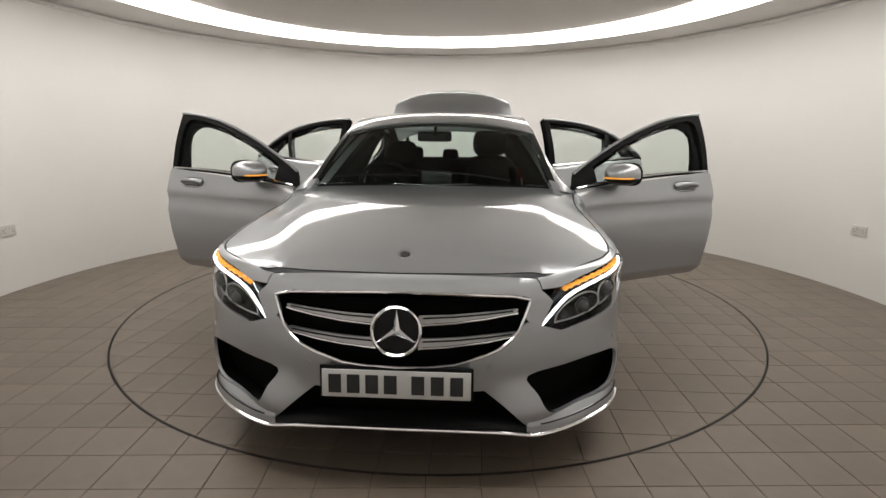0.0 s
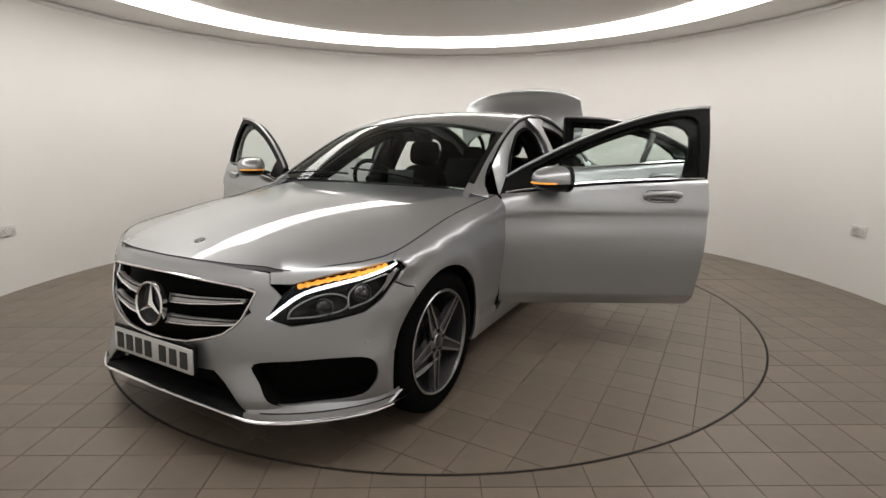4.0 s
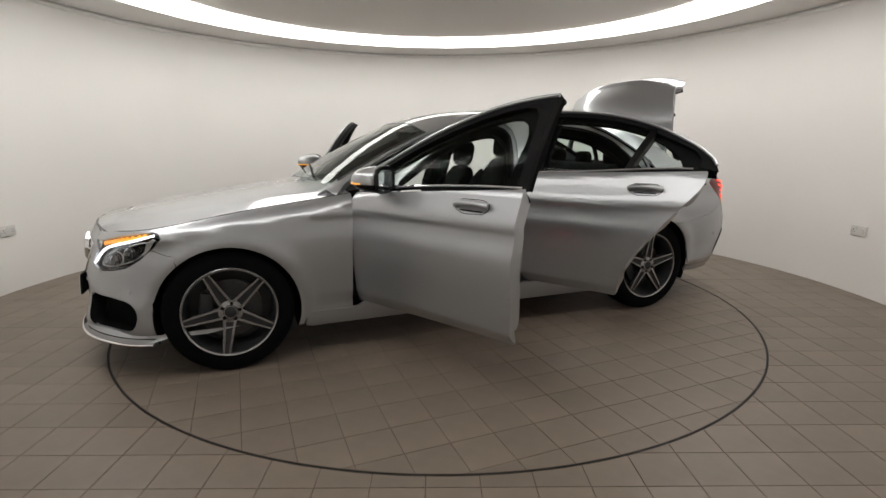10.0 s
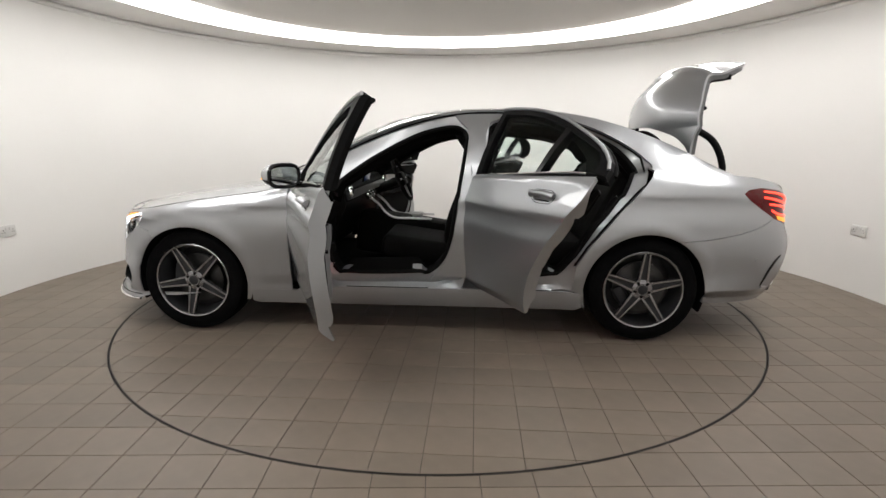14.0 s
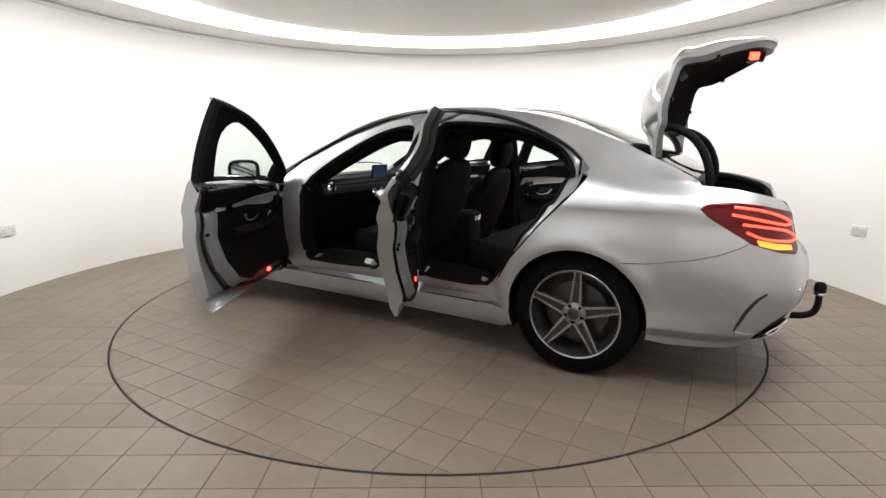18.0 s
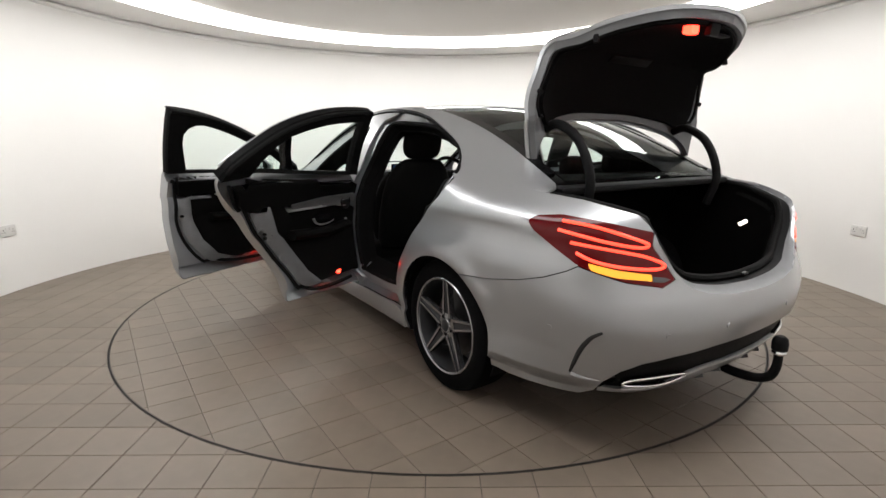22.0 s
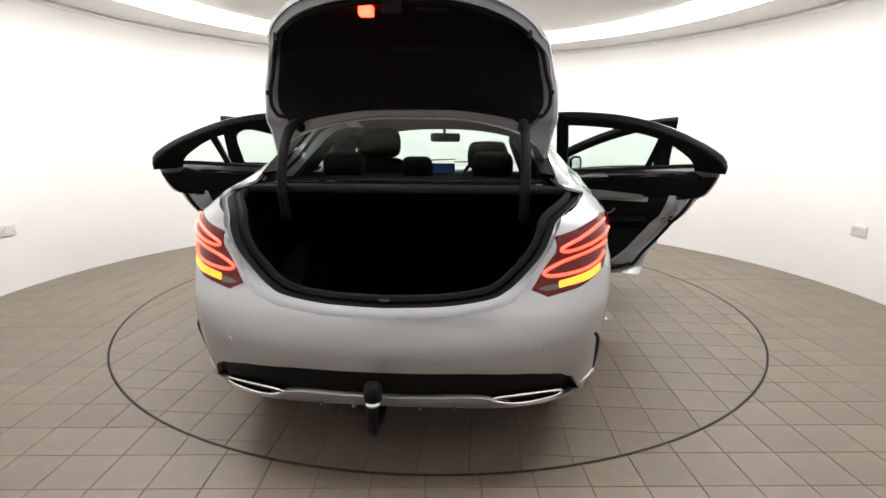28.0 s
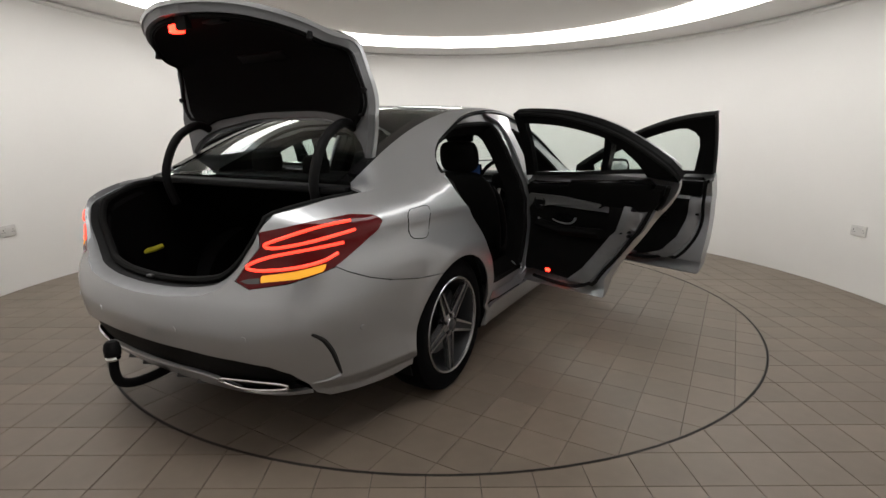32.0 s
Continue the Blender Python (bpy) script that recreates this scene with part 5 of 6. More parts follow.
def build_wheels():
    tyre, rim, spokes = build_wheel()
    meshes = []
    for nm, bm, mt in (("tyre", tyre, RUBBER), ("rim", rim, RIM), *[("spoke", b, RIM) for b in spokes]):
        o = part(nm, bm, mt)
        meshes.append((nm, o.data))
        bpy.data.objects.remove(o)
    o = part("hub", lathe(bmesh.new(), [(0.0, 0.085), (0.022, 0.094), (0.034, 0.094), (0.038, 0.088), (0.062, 0.084), (0.066, 0.05), (0, 0.05)], 40, False), RIM)
    meshes.append(("hub", o.data))
    bpy.data.objects.remove(o)
    o = part("hub_cap", lathe(bmesh.new(), [(0.0, 0.097), (0.024, 0.0965), (0.030, 0.094), (0.032, 0.086), (0, 0.084)], 32, False), RIM_DARK)
    meshes.append(("hub_cap", o.data))
    bpy.data.objects.remove(o)
    o = part("wheel_bolt", cyl(bmesh.new(), 0.0085, 0.0085, 0.014, Matrix.Translation((0.046, 0, 0.084)), 12), BLACK)
    bolt = o.data
    bpy.data.objects.remove(o)
    o = part("brake_disc", cyl(bmesh.new(), 0.16, 0.16, 0.02, Matrix.Translation((0, 0, 0.01)), 40), BRAKE)
    meshes.append(("brake_disc", o.data))
    bpy.data.objects.remove(o)
    bm = lathe(bmesh.new(), [(0.236, 0.096), (0.228, 0.097), (0.218, 0.07), (0.212, 0.0), (0.208, -0.05), (0.0, -0.05), (0.0, -0.06), (0.22, -0.06), (0.236, -0.09)], 48)
    for k in range(5):
        v = [Vector((0.03, -0.024, 0.078)), Vector((0.226, -0.012, 0.094)), Vector((0.226, 0.012, 0.094)), Vector((0.03, 0.024, 0.078))]
        r = Matrix.Rotation(radians(90 + 72 * k), 3, "Z")
        t1 = [bm.verts.new(r @ p) for p in v]
        t2 = [bm.verts.new(r @ (p - Vector((0, 0, 0.025)))) for p in v]
        bm.faces.new(t1)
        bm.faces.new(t2[::-1])
        for i in range(4):
            bm.faces.new((t1[i], t1[(i + 1) % 4], t2[(i + 1) % 4], t2[i]))
    o = part("barrel", bm, RIM_DARK)
    meshes.append(("barrel", o.data))
    bpy.data.objects.remove(o)
    o = part("caliper", box(bmesh.new(), 0.07, 0.16, 0.05, Matrix.Translation((0.12, 0, 0.02)), 0.012), RIM_DARK)
    meshes.append(("caliper", o.data))
    bpy.data.objects.remove(o)
    for x, tw in ((AXLE, 0.76), (-AXLE, 0.752)):
        for sg in (-1, 1):
            w = new("wheel")
            w.parent = CAR
            spin = -9 if x > 0 else 33
            w.matrix_basis = Matrix.Translation((x, sg * tw, 0.333)) @ Euler((radians(-90 * sg), 0, 0)).to_matrix().to_4x4() @ Matrix.Rotation(radians(spin), 4, "Z")
            for nm, me in meshes:
                o = new(nm, me)
                o.parent = w
            for k in range(5):
                o = new("wheel_bolt", bolt)
                o.parent = w
                o.matrix_basis = Matrix.Rotation(radians(54 + 72 * k), 4, "Z")
            tagged(w, "alloy wheel with five twin spokes and black tyre")
    bm = bmesh.new()
    for x in (AXLE, -AXLE):
        for sg in (-1, 1):
            bmw = lathe(bmesh.new(), [(0.37, -0.16), (0.37, 0.15), (0.376, 0.15), (0.376, -0.166), (0.0, -0.166), (0.0, -0.16)], 40, True, Matrix.Translation((x, sg * 0.69, 0.34)) @ Euler((radians(-90 * sg), 0, 0)).to_matrix().to_4x4())
            geom = bmw.verts[:] + bmw.edges[:] + bmw.faces[:]
            bmesh.ops.bisect_plane(bmw, geom=geom, plane_co=(0, 0, 0.2), plane_no=(0, 0, -1), clear_outer=True)
            part("wheel_arch_liner", bmw, BLACK, CAR, "black wheel arch liner")
    box(bm, 2.1, 1.56, 0.10, Matrix.Translation((0, 0, 0.245)))
    box(bm, 0.62, 1.1, 0.08, Matrix.Translation((1.62, 0, 0.25)))
    box(bm, 0.7, 1.1, 0.10, Matrix.Translation((-1.8, 0, 0.31)))
    part("underbody", bm, BLACK, CAR)


# ---- the car: doors ----
def swing(door, hx, hy, deg):
    h = Matrix.Translation((hx, hy, 0))
    door.matrix_basis = h @ Matrix.Rotation(radians(deg), 4, "Z") @ h.inverted()


def build_doors():
    for sg in (1, -1):
        def sd(fn):
            return fn if sg > 0 else mirrored(fn)
        fl = sg > 0
        fb, fc = sd(body_x), sd(cabin)
        # front door
        low = rounded([(0.728, belt(0.728), 0.005), (0.728, 0.318, 0.03), (-0.326, 0.326, 0.02), (-0.348, 0.55), (-0.362, belt(-0.362), 0.003)], 0.03)
        door = part("front_door", skin([low], fb, du=0.05, dv=0.02, thick=lambda x, z: 0.012 + 0.058 * min(1.0, max(0.0, (z - 0.335) / 0.09)), flip=fl), PAINT, CAR, "open silver front door")
        door_trim(door, sg, fb, fc, fl, True)
        swing(door, 0.735, 0.845 if sg > 0 else -0.855, -64.2 if sg > 0 else 69.5)
        rear = [(-0.372, belt(-0.372)), (-0.358, 0.55), (-0.335, 0.322), (-0.965, 0.345), (-0.990, 0.48), (-1.055, 0.60), (-1.22, 0.805), (-1.335, 0.935), (-1.380, 0.985), (-1.405, 1.03), (-1.412, belt(-1.412))]
        door = part("rear_door", skin([rounded(rear, 0.015)], fb, du=0.05, dv=0.02, thick=lambda x, z: 0.012 + 0.058 * min(1.0, max(0.0, (z - 0.345) / 0.09)) * min(1.0, max(0.1, (1.07 - z) / 0.12 + (x + 1.31) / 0.2)), flip=fl), PAINT, CAR, "open silver rear door")
        door_trim(door, sg, fb, fc, fl, False)
        swing(door, -0.355, 0.855 if sg > 0 else -0.865, -61 if sg > 0 else 64)


def door_trim(door, sg, fb, shut, fl, front):
    def fc(x, z):
        # it stands a little steeper than the roof side
        a, b, c = shut(x, z)
        k = max(0.0, (z - belt(x)) / max(ZRAIL(x) - belt(x), 0.05))
        return (a, b + sg * (0.046 if front else 0.038) * k ** 1.3, c)
    if front:
        x1 = -0.362
        outer = [(0.735, belt(0.735))] + along(lambda x: ZDOOR(x) + 0.004, 0.70, -0.405, 18) + [(x1, belt(x1))]
        inner = [(0.56, belt(0.56) + 0.012)] + along(lambda x: ZDOOR(x) - 0.036, 0.56, -0.27, 14) + [(-0.315, 1.355), (-0.335, 1.33), (-0.338, 1.28), (-0.320, belt(-0.32) + 0.012)]
        cover = [(0.54, belt(0.54) + 0.008)] + along(lambda x: ZDOOR(x) - 0.050, 0.54, -0.17, 13) + [(-0.225, 1.332), (-0.268, 1.310), (-0.292, 1.275), (-0.290, 1.22), (-0.240, belt(-0.24) + 0.008)]
        pan = [(0.705, 0.42, 0.1), (0.69, 0.945), (0.42, 0.972), (-0.05, 1.010), (-0.325, 1.022), (-0.298, 0.895, 0.01), (-0.238, 0.893, 0.01), (-0.215, 0.69, 0.1), (-0.165, 0.555, 0.1), (-0.075, 0.452, 0.1), (0.11, 0.388, 0.1), (0.60, 0.365, 0.1)]
        flange = [(-0.294, 0.890), (-0.290, 0.70), (-0.240, 0.535), (-0.14, 0.420), (0.02, 0.360), (0.20, 0.352), (0.10, 0.386), (-0.075, 0.450), (-0.165, 0.553), (-0.215, 0.69), (-0.238, 0.890)]
        seal = [(-0.340, 1.03), (-0.312, 0.93), (-0.305, 0.80), (-0.302, 0.66), (-0.255, 0.52), (-0.16, 0.408), (-0.01, 0.348), (0.20, 0.335), (0.45, 0.338), (0.62, 0.350), (0.69, 0.40)]
        lock_at, holes = (-0.262, 0.752), ((-0.336, 0.935, 0.040),)
    else:
        outer = [(-0.372, belt(-0.372))] + along(lambda x: ZDOOR(x) - 0.002, -0.412, -1.38, 20) + [(-1.402, 1.112), (-1.412, belt(-1.412))]
        inner = [(-0.43, belt(-0.43) + 0.012)] + along(lambda x: ZDOOR(x) - 0.04, -0.455, -1.22, 14) + [(-1.285, 1.178), (-1.318, 1.145), (-1.330, 1.118), (-1.325, belt(-1.325) + 0.012)]
        cover = [(-0.45, belt(-0.45) + 0.008)] + along(lambda x: ZDOOR(x) - 0.06, -0.48, -1.04, 12) + [(-1.12, 1.226), (-1.18, 1.186), (-1.22, 1.150), (-1.238, 1.122), (-1.240, belt(-1.24) + 0.008)]
        pan = [(-0.40, 0.38), (-0.40, 1.018), (-0.80, 1.040), (-1.385, 1.070, 0.02), (-1.31, 0.945, 0.02), (-1.255, 0.905, 0.01), (-1.135, 0.900, 0.01), (-1.01, 0.70, 0.1), (-0.865, 0.497, 0.1), (-0.74, 0.398, 0.1), (-0.62, 0.365, 0.1)]
        flange = [(-1.250, 0.900), (-1.12, 0.725), (-0.975, 0.53), (-0.905, 0.435), (-0.80, 0.366), (-0.66, 0.350), (-0.74, 0.396), (-0.865, 0.495), (-1.01, 0.70), (-1.135, 0.897)]
        seal = [(-1.395, 1.06), (-1.340, 0.975), (-1.262, 0.885), (-1.135, 0.720), (-0.985, 0.515), (-0.915, 0.412), (-0.81, 0.350), (-0.65, 0.336), (-0.48, 0.338)]
        lock_at, holes = (-1.115, 0.775), ((-1.352, 0.972, 0.030), (-1.125, 0.735, 0.090))
    frame_poly = outer + inner[::-1]
    part("window_frame", skin([frame_poly], fc, du=0.04, dv=0.05, thick=0.030, flip=fl), BLACK, door, "black window frame")
    part("frame_cover", skin([outer + cover[::-1]], inset(fc, 0.0305), du=0.04, dv=0.05, thick=0.024, flip=fl), CARPET, door, "black inner cover of the window frame")
    topl = outer[1:-1]
    part("frame_trim", tube(bmesh.new(), [Vector(inset(fc, -0.003)(x, z - 0.008)) for x, z in topl], 0.0085, 8), PAINT, door)
    part("front_edge_seal", tube(bmesh.new(), [Vector(inset(fb, 0.02)((0.730 if front else -0.352), z)) + Vector((0.010, 0, 0)) for z in np.linspace(0.33, 0.92, 10)], 0.012, 8), SEAL, door, "black rubber edge seal")
    gl = part("window", skin([inner], inset(fc, 0.015), du=0.1, dv=0.08, thick=0.004, flip=fl), GLASS, door, "clear side window glass")
    gl.visible_shadow = False
    part("belt_trim", tube(bmesh.new(), [Vector(fc(x, belt(x) + 0.004)) for x in np.linspace(outer[0][0] - 0.03, -0.345 if front else -1.30, 14)], 0.006, 6), CHROME, door, "chrome belt trim")
    if not front:
        bar = [(-0.940, belt(-0.94)), (-1.045, ZDOOR(-1.045) - 0.03), (-1.085, ZDOOR(-1.085) - 0.03), (-0.978, belt(-0.978))]
        part("window_divider", skin([bar], inset(fc, -0.001), du=0.1, dv=0.1, thick=0.045, flip=fl), GLOSS, door)
    # black seal along the top edge of the door shell
    xa, xb = outer[0][0] - 0.012, outer[-1][0] + 0.012

    def sill_fn(x, d):
        p = inset(fb, d)(x, belt(x) - 0.002)
        return (p[0], p[1], belt(x) + 0.006)
    part("window_seal", skin([[(xa, 0.014), (xb, 0.014), (xb, 0.115), (xa, 0.115)]], sill_fn, du=0.1, dv=0.2, thick=0.02), SEAL, door)
    inn = inset(fb, 0.072)
    part("door_panel", skin([rounded(pan, 0.05)], inn, du=0.06, dv=0.05, thick=0.035, flip=fl), LEATHER, door, "black inner door panel")
    # satin insert, speaker, pull handle and red warning lamp
    if front:
        ins = [(0.675, 0.928), (0.675, 0.830), (0.42, 0.820), (0.12, 0.836), (0.0, 0.860), (-0.06, 0.904), (0.22, 0.926)]
        spk, grip, red = (0.56, 0.880), [(0.095, 0.806), (0.118, 0.787), (0.170, 0.774), (0.235, 0.777), (0.275, 0.790)], (0.32, 0.392)
        lever, hand = [(0.41, 0.768), (0.445, 0.786)], -0.13
    else:
        ins = [(-0.405, 0.945), (-0.405, 0.865), (-0.50, 0.832), (-0.85, 0.862), (-0.93, 0.890), (-0.97, 0.928), (-0.70, 0.947)]
        spk, grip, red = (-0.495, 0.892), [(-0.785, 0.806), (-0.760, 0.787), (-0.71, 0.773), (-0.645, 0.775), (-0.60, 0.788)], (-0.60, 0.392)
        lever, hand = [(-0.515, 0.765), (-0.485, 0.782)], -1.105
    cup = [(g[0], g[1] + (0.012 if i in (1, 2, 3) else 0.0)) for i, g in enumerate(grip)] + [(grip[3][0], grip[0][1] + 0.012), (grip[1][0], grip[0][1] + 0.014)]
    part("handle_cup", skin([cup], inset(fb, 0.107), du=0.05, dv=0.03, thick=0.006, flip=fl), GLOSS, door, "glossy black cup behind the inner handle")
    part("window_lever", tube(bmesh.new(), [Vector(inset(fb, 0.118)(x, z)) for x, z in lever], lambda k: 0.003 + 0.004 * k, 8), TRIM_SILVER, door, "small satin switch")
    part("insert", skin([rounded(ins, 0.03)], inset(fb, 0.108), du=0.08, dv=0.05, thick=0.008, flip=fl), TRIM_SILVER, door, "satin silver trim insert")
    q = Vector((0, -sg, 0)).to_track_quat("Z", "Y").to_matrix().to_4x4()
    c = Vector(inset(fb, 0.118)(*spk))
    part("speaker", lathe(bmesh.new(), [(0.0, 0.004), (0.034, 0.002), (0.040, 0.008), (0.047, 0.004), (0.047, -0.02), (0, -0.01)], 28, False, Matrix.Translation(c) @ q), BLACK, door)
    part("pull_handle", tube(bmesh.new(), [Vector(inset(fb, 0.113)(p[0], p[1])) for p in path([(x, z, 0) for x, z in grip], 5)], lambda k: 0.0075 - 0.0055 * k, 8, 1.0), TRIM_SILVER, door, "satin silver inner pull handle")
    c = Vector(inset(fb, 0.112)(*red))
    part("warning_lamp", box(bmesh.new(), 0.035, 0.012, 0.02, Matrix.Translation(c), 0.003), RED_LAMP, door, "small glowing red door lamp")
    arm = [Vector(inset(fb, 0.135)(x, z)) for x, z in (((0.50, 0.72), (0.25, 0.69), (-0.10, 0.715)) if front else ((-0.50, 0.73), (-0.7, 0.70), (-0.98, 0.73)))]
    part("armrest", tube(bmesh.new(), arm, 0.035, 10, 0.8), LEATHER, door)
    # outer handle; a dark ring and bar stand for the shade in its recess
    hz = 0.940 if front else 0.970
    rec = [(hand + 0.115, hz - 0.012), (hand + 0.09, hz + 0.028), (hand - 0.05, hz + 0.03), (hand - 0.09, hz + 0.005), (hand - 0.06, hz - 0.03), (hand + 0.06, hz - 0.034)]
    part("recess_shade_line", tube(bmesh.new(), [Vector(inset(fb, 0.0005)(x, z)) for x, z in rounded(rec, 0.03)], 0.0022, 6, 1.0, True), RIM_DARK, door)
    hp = [Vector(inset(fb, -d)(x, z)) for x, z, d in ((hand + 0.10, hz, 0.006), (hand + 0.07, hz + 0.004, 0.028), (hand - 0.03, hz + 0.006, 0.03), (hand - 0.08, hz + 0.004, 0.008))]
    part("handle", tube(bmesh.new(), hp, 0.019, 12, 0.8), PAINT, door, "silver door handle")
    part("handle_shadow", tube(bmesh.new(), [Vector(inset(fb, -0.002)(x, hz - 0.020)) for x in (hand + 0.075, hand + 0.02, hand - 0.05)], 0.0032, 8), GAP, door)
    # inner flange, the lock let into it, plugs, and the seal that runs round the door
    edge = [Vector((p[0], p[1], 0)) for p in path([(x, z, 0) for x, z in flange[:len(flange) // 2 + 1]], 24)]

    def flange_fn(x, z):
        # slants inwards from the seal to the panel
        k = min(1.0, min((Vector((x, z, 0)) - e).length for e in edge) / 0.055)
        return inset(fb, 0.0725 + 0.036 * k)(x, z)
    # the flange's shade is in its darker silver
    part("flange", skin([flange], flange_fn, du=0.03, dv=0.03, thick=0.006, flip=fl), SHADED_SILVER, door, "silver inner flange, coloured as in shade")
    part("door_seal", tube(bmesh.new(), [Vector(inset(fb, 0.071)(p[0], p[1])) for p in path([(x, z, 0) for x, z in seal], 4)], 0.011, 8), SEAL, door, "black rubber door seal")
    lx, lz = lock_at
    lock = part("lock", box(bmesh.new(), 0.055, 0.012, 0.016, Matrix.Translation(inset(fb, 0.092)(lx, lz)), 0.004), BLACK, door, "black door lock")
    part("lock_mouth", cyl(bmesh.new(), 0.014, 0.014, 0.014, Matrix.Translation(inset(fb, 0.100)(lx + 0.030, lz)) @ Matrix.Rotation(radians(90), 4, "X"), 16), BLACK, lock)
    for hx_, hz_, hd in holes:
        part("plug", cyl(bmesh.new(), 0.009, 0.009, 0.012, Matrix.Translation(inset(fb, hd)(hx_, hz_)) @ Matrix.Rotation(radians(90), 4, "X"), 16), BLACK, door, "black rubber plug")
    fo = [Vector(inset(fc, 0.052)(x, z - 0.006)) for x, z in outer[2:-1]]
    part("frame_seal", tube(bmesh.new(), fo, 0.011, 8), SEAL, door, "black rubber seal round the window frame")
    fx = 0.728 if front else -0.362
    part("check_strap", box(bmesh.new(), 0.10, 0.012, 0.03, Matrix.Translation(Vector(inset(fb, 0.05)(fx, 0.60)) + Vector((0.03, 0, 0))), 0.003), BLACK, door)
    for hz2 in (0.45, 0.78):
        part("door_hinge", box(bmesh.new(), 0.05, 0.035, 0.07, Matrix.Translation(Vector(inset(fb, 0.035)(fx, hz2)) + Vector((0.012, 0, 0))), 0.006), PAINT, door)
    if front:
        mc = Vector((0.43, sg * 0.925, 1.030))
        mm = Matrix.Translation(mc) @ Matrix.Rotation(radians(sg * 20), 4, "Z")
        bm = bmesh.new()
        bmesh.ops.create_uvsphere(bm, u_segments=36, v_segments=20, radius=1.0)
        for v in bm.verts:
            x, y, z = v.co
            k = 1.45 if x > 0 else 0.25
            v.co = mm @ Vector((0.105 * x * k, 0.098 * math.copysign(abs(y) ** 0.75, y), 0.068 * math.copysign(abs(z) ** 0.8, z) * (1.0 - 0.12 * y * sg)))
        low_half = bm.copy()
        bmesh.ops.bisect_plane(bm, geom=bm.verts[:] + bm.edges[:] + bm.faces[:], plane_co=(0, 0, mc.z - 0.022), plane_no=(0, 0, -1), clear_outer=True)
        bmesh.ops.bisect_plane(low_half, geom=low_half.verts[:] + low_half.edges[:] + low_half.faces[:], plane_co=(0, 0, mc.z - 0.020), plane_no=(0, 0, 1), clear_outer=True)
        part("mirror_housing", bm, PAINT, door, "silver door mirror housing")
        part("mirror_underside", low_half, GLOSS, door, "black mirror underside")
        part("mirror_base", tube(bmesh.new(), [(0.46, sg * 0.80, 0.978), (0.455, sg * 0.835, 0.982), (0.45, sg * 0.87, 0.990)], 0.03, 10, 0.6), GLOSS, door)
        bm = bmesh.new()
        ring = [mm @ Vector((-0.024, 0.084 * math.copysign(abs(math.cos(a)) ** 0.6, math.cos(a)), 0.058 * math.copysign(abs(math.sin(a)) ** 0.6, math.sin(a)))) for a in [2 * math.pi * k / 40 for k in range(40)]]
        part("mirror_rim", tube(bm, ring, 0.012, 8, 1.0, True), GLOSS, door)
        bm = bmesh.new()
        f = bm.faces.new([bm.verts.new(p + mm.to_3x3() @ Vector((-0.006, 0, 0))) for p in ring])
        bmesh.ops.solidify(bm, geom=[f], thickness=0.004)
        part("mirror_glass", bm, MIRROR, door, "mirror glass")
        pts = [mm @ Vector((0.150 * math.sqrt(max(0, 1 - (abs(t) ** 2.6))) + 0.002, 0.095 * t, -0.018)) for t in np.linspace(-0.75, 0.93, 14)]
        part("mirror_indicator", tube(bmesh.new(), pts, 0.0045, 6), AMBER, door, "amber indicator strip")


FRONT_HOLE = [(0.505, 0.95), (0.507, 0.70), (0.525, 0.53), (0.485, 0.41), (0.37, 0.365), (0.02, 0.370), (-0.10, 0.405), (-0.19, 0.49), (-0.24, 0.63), (-0.265, 0.80), (-0.30, 1.03), (-0.325, 1.22), (-0.325, 1.29), (-0.27, 1.338), (-0.16, 1.333), (0.0, 1.288), (0.225, 1.172), (0.385, 1.062)]
REAR_HOLE = [(-0.445, 0.95), (-0.435, 0.60), (-0.44, 0.44), (-0.48, 0.385), (-0.56, 0.368), (-0.80, 0.372), (-0.90, 0.412), (-0.985, 0.51), (-1.05, 0.615), (-1.14, 0.757), (-1.255, 0.889), (-1.345, 1.035), (-1.35, 1.10), (-1.28, 1.195), (-1.16, 1.275), (-1.0, 1.330), (-0.80, 1.352), (-0.55, 1.362), (-0.485, 1.34), (-0.465, 1.28)]


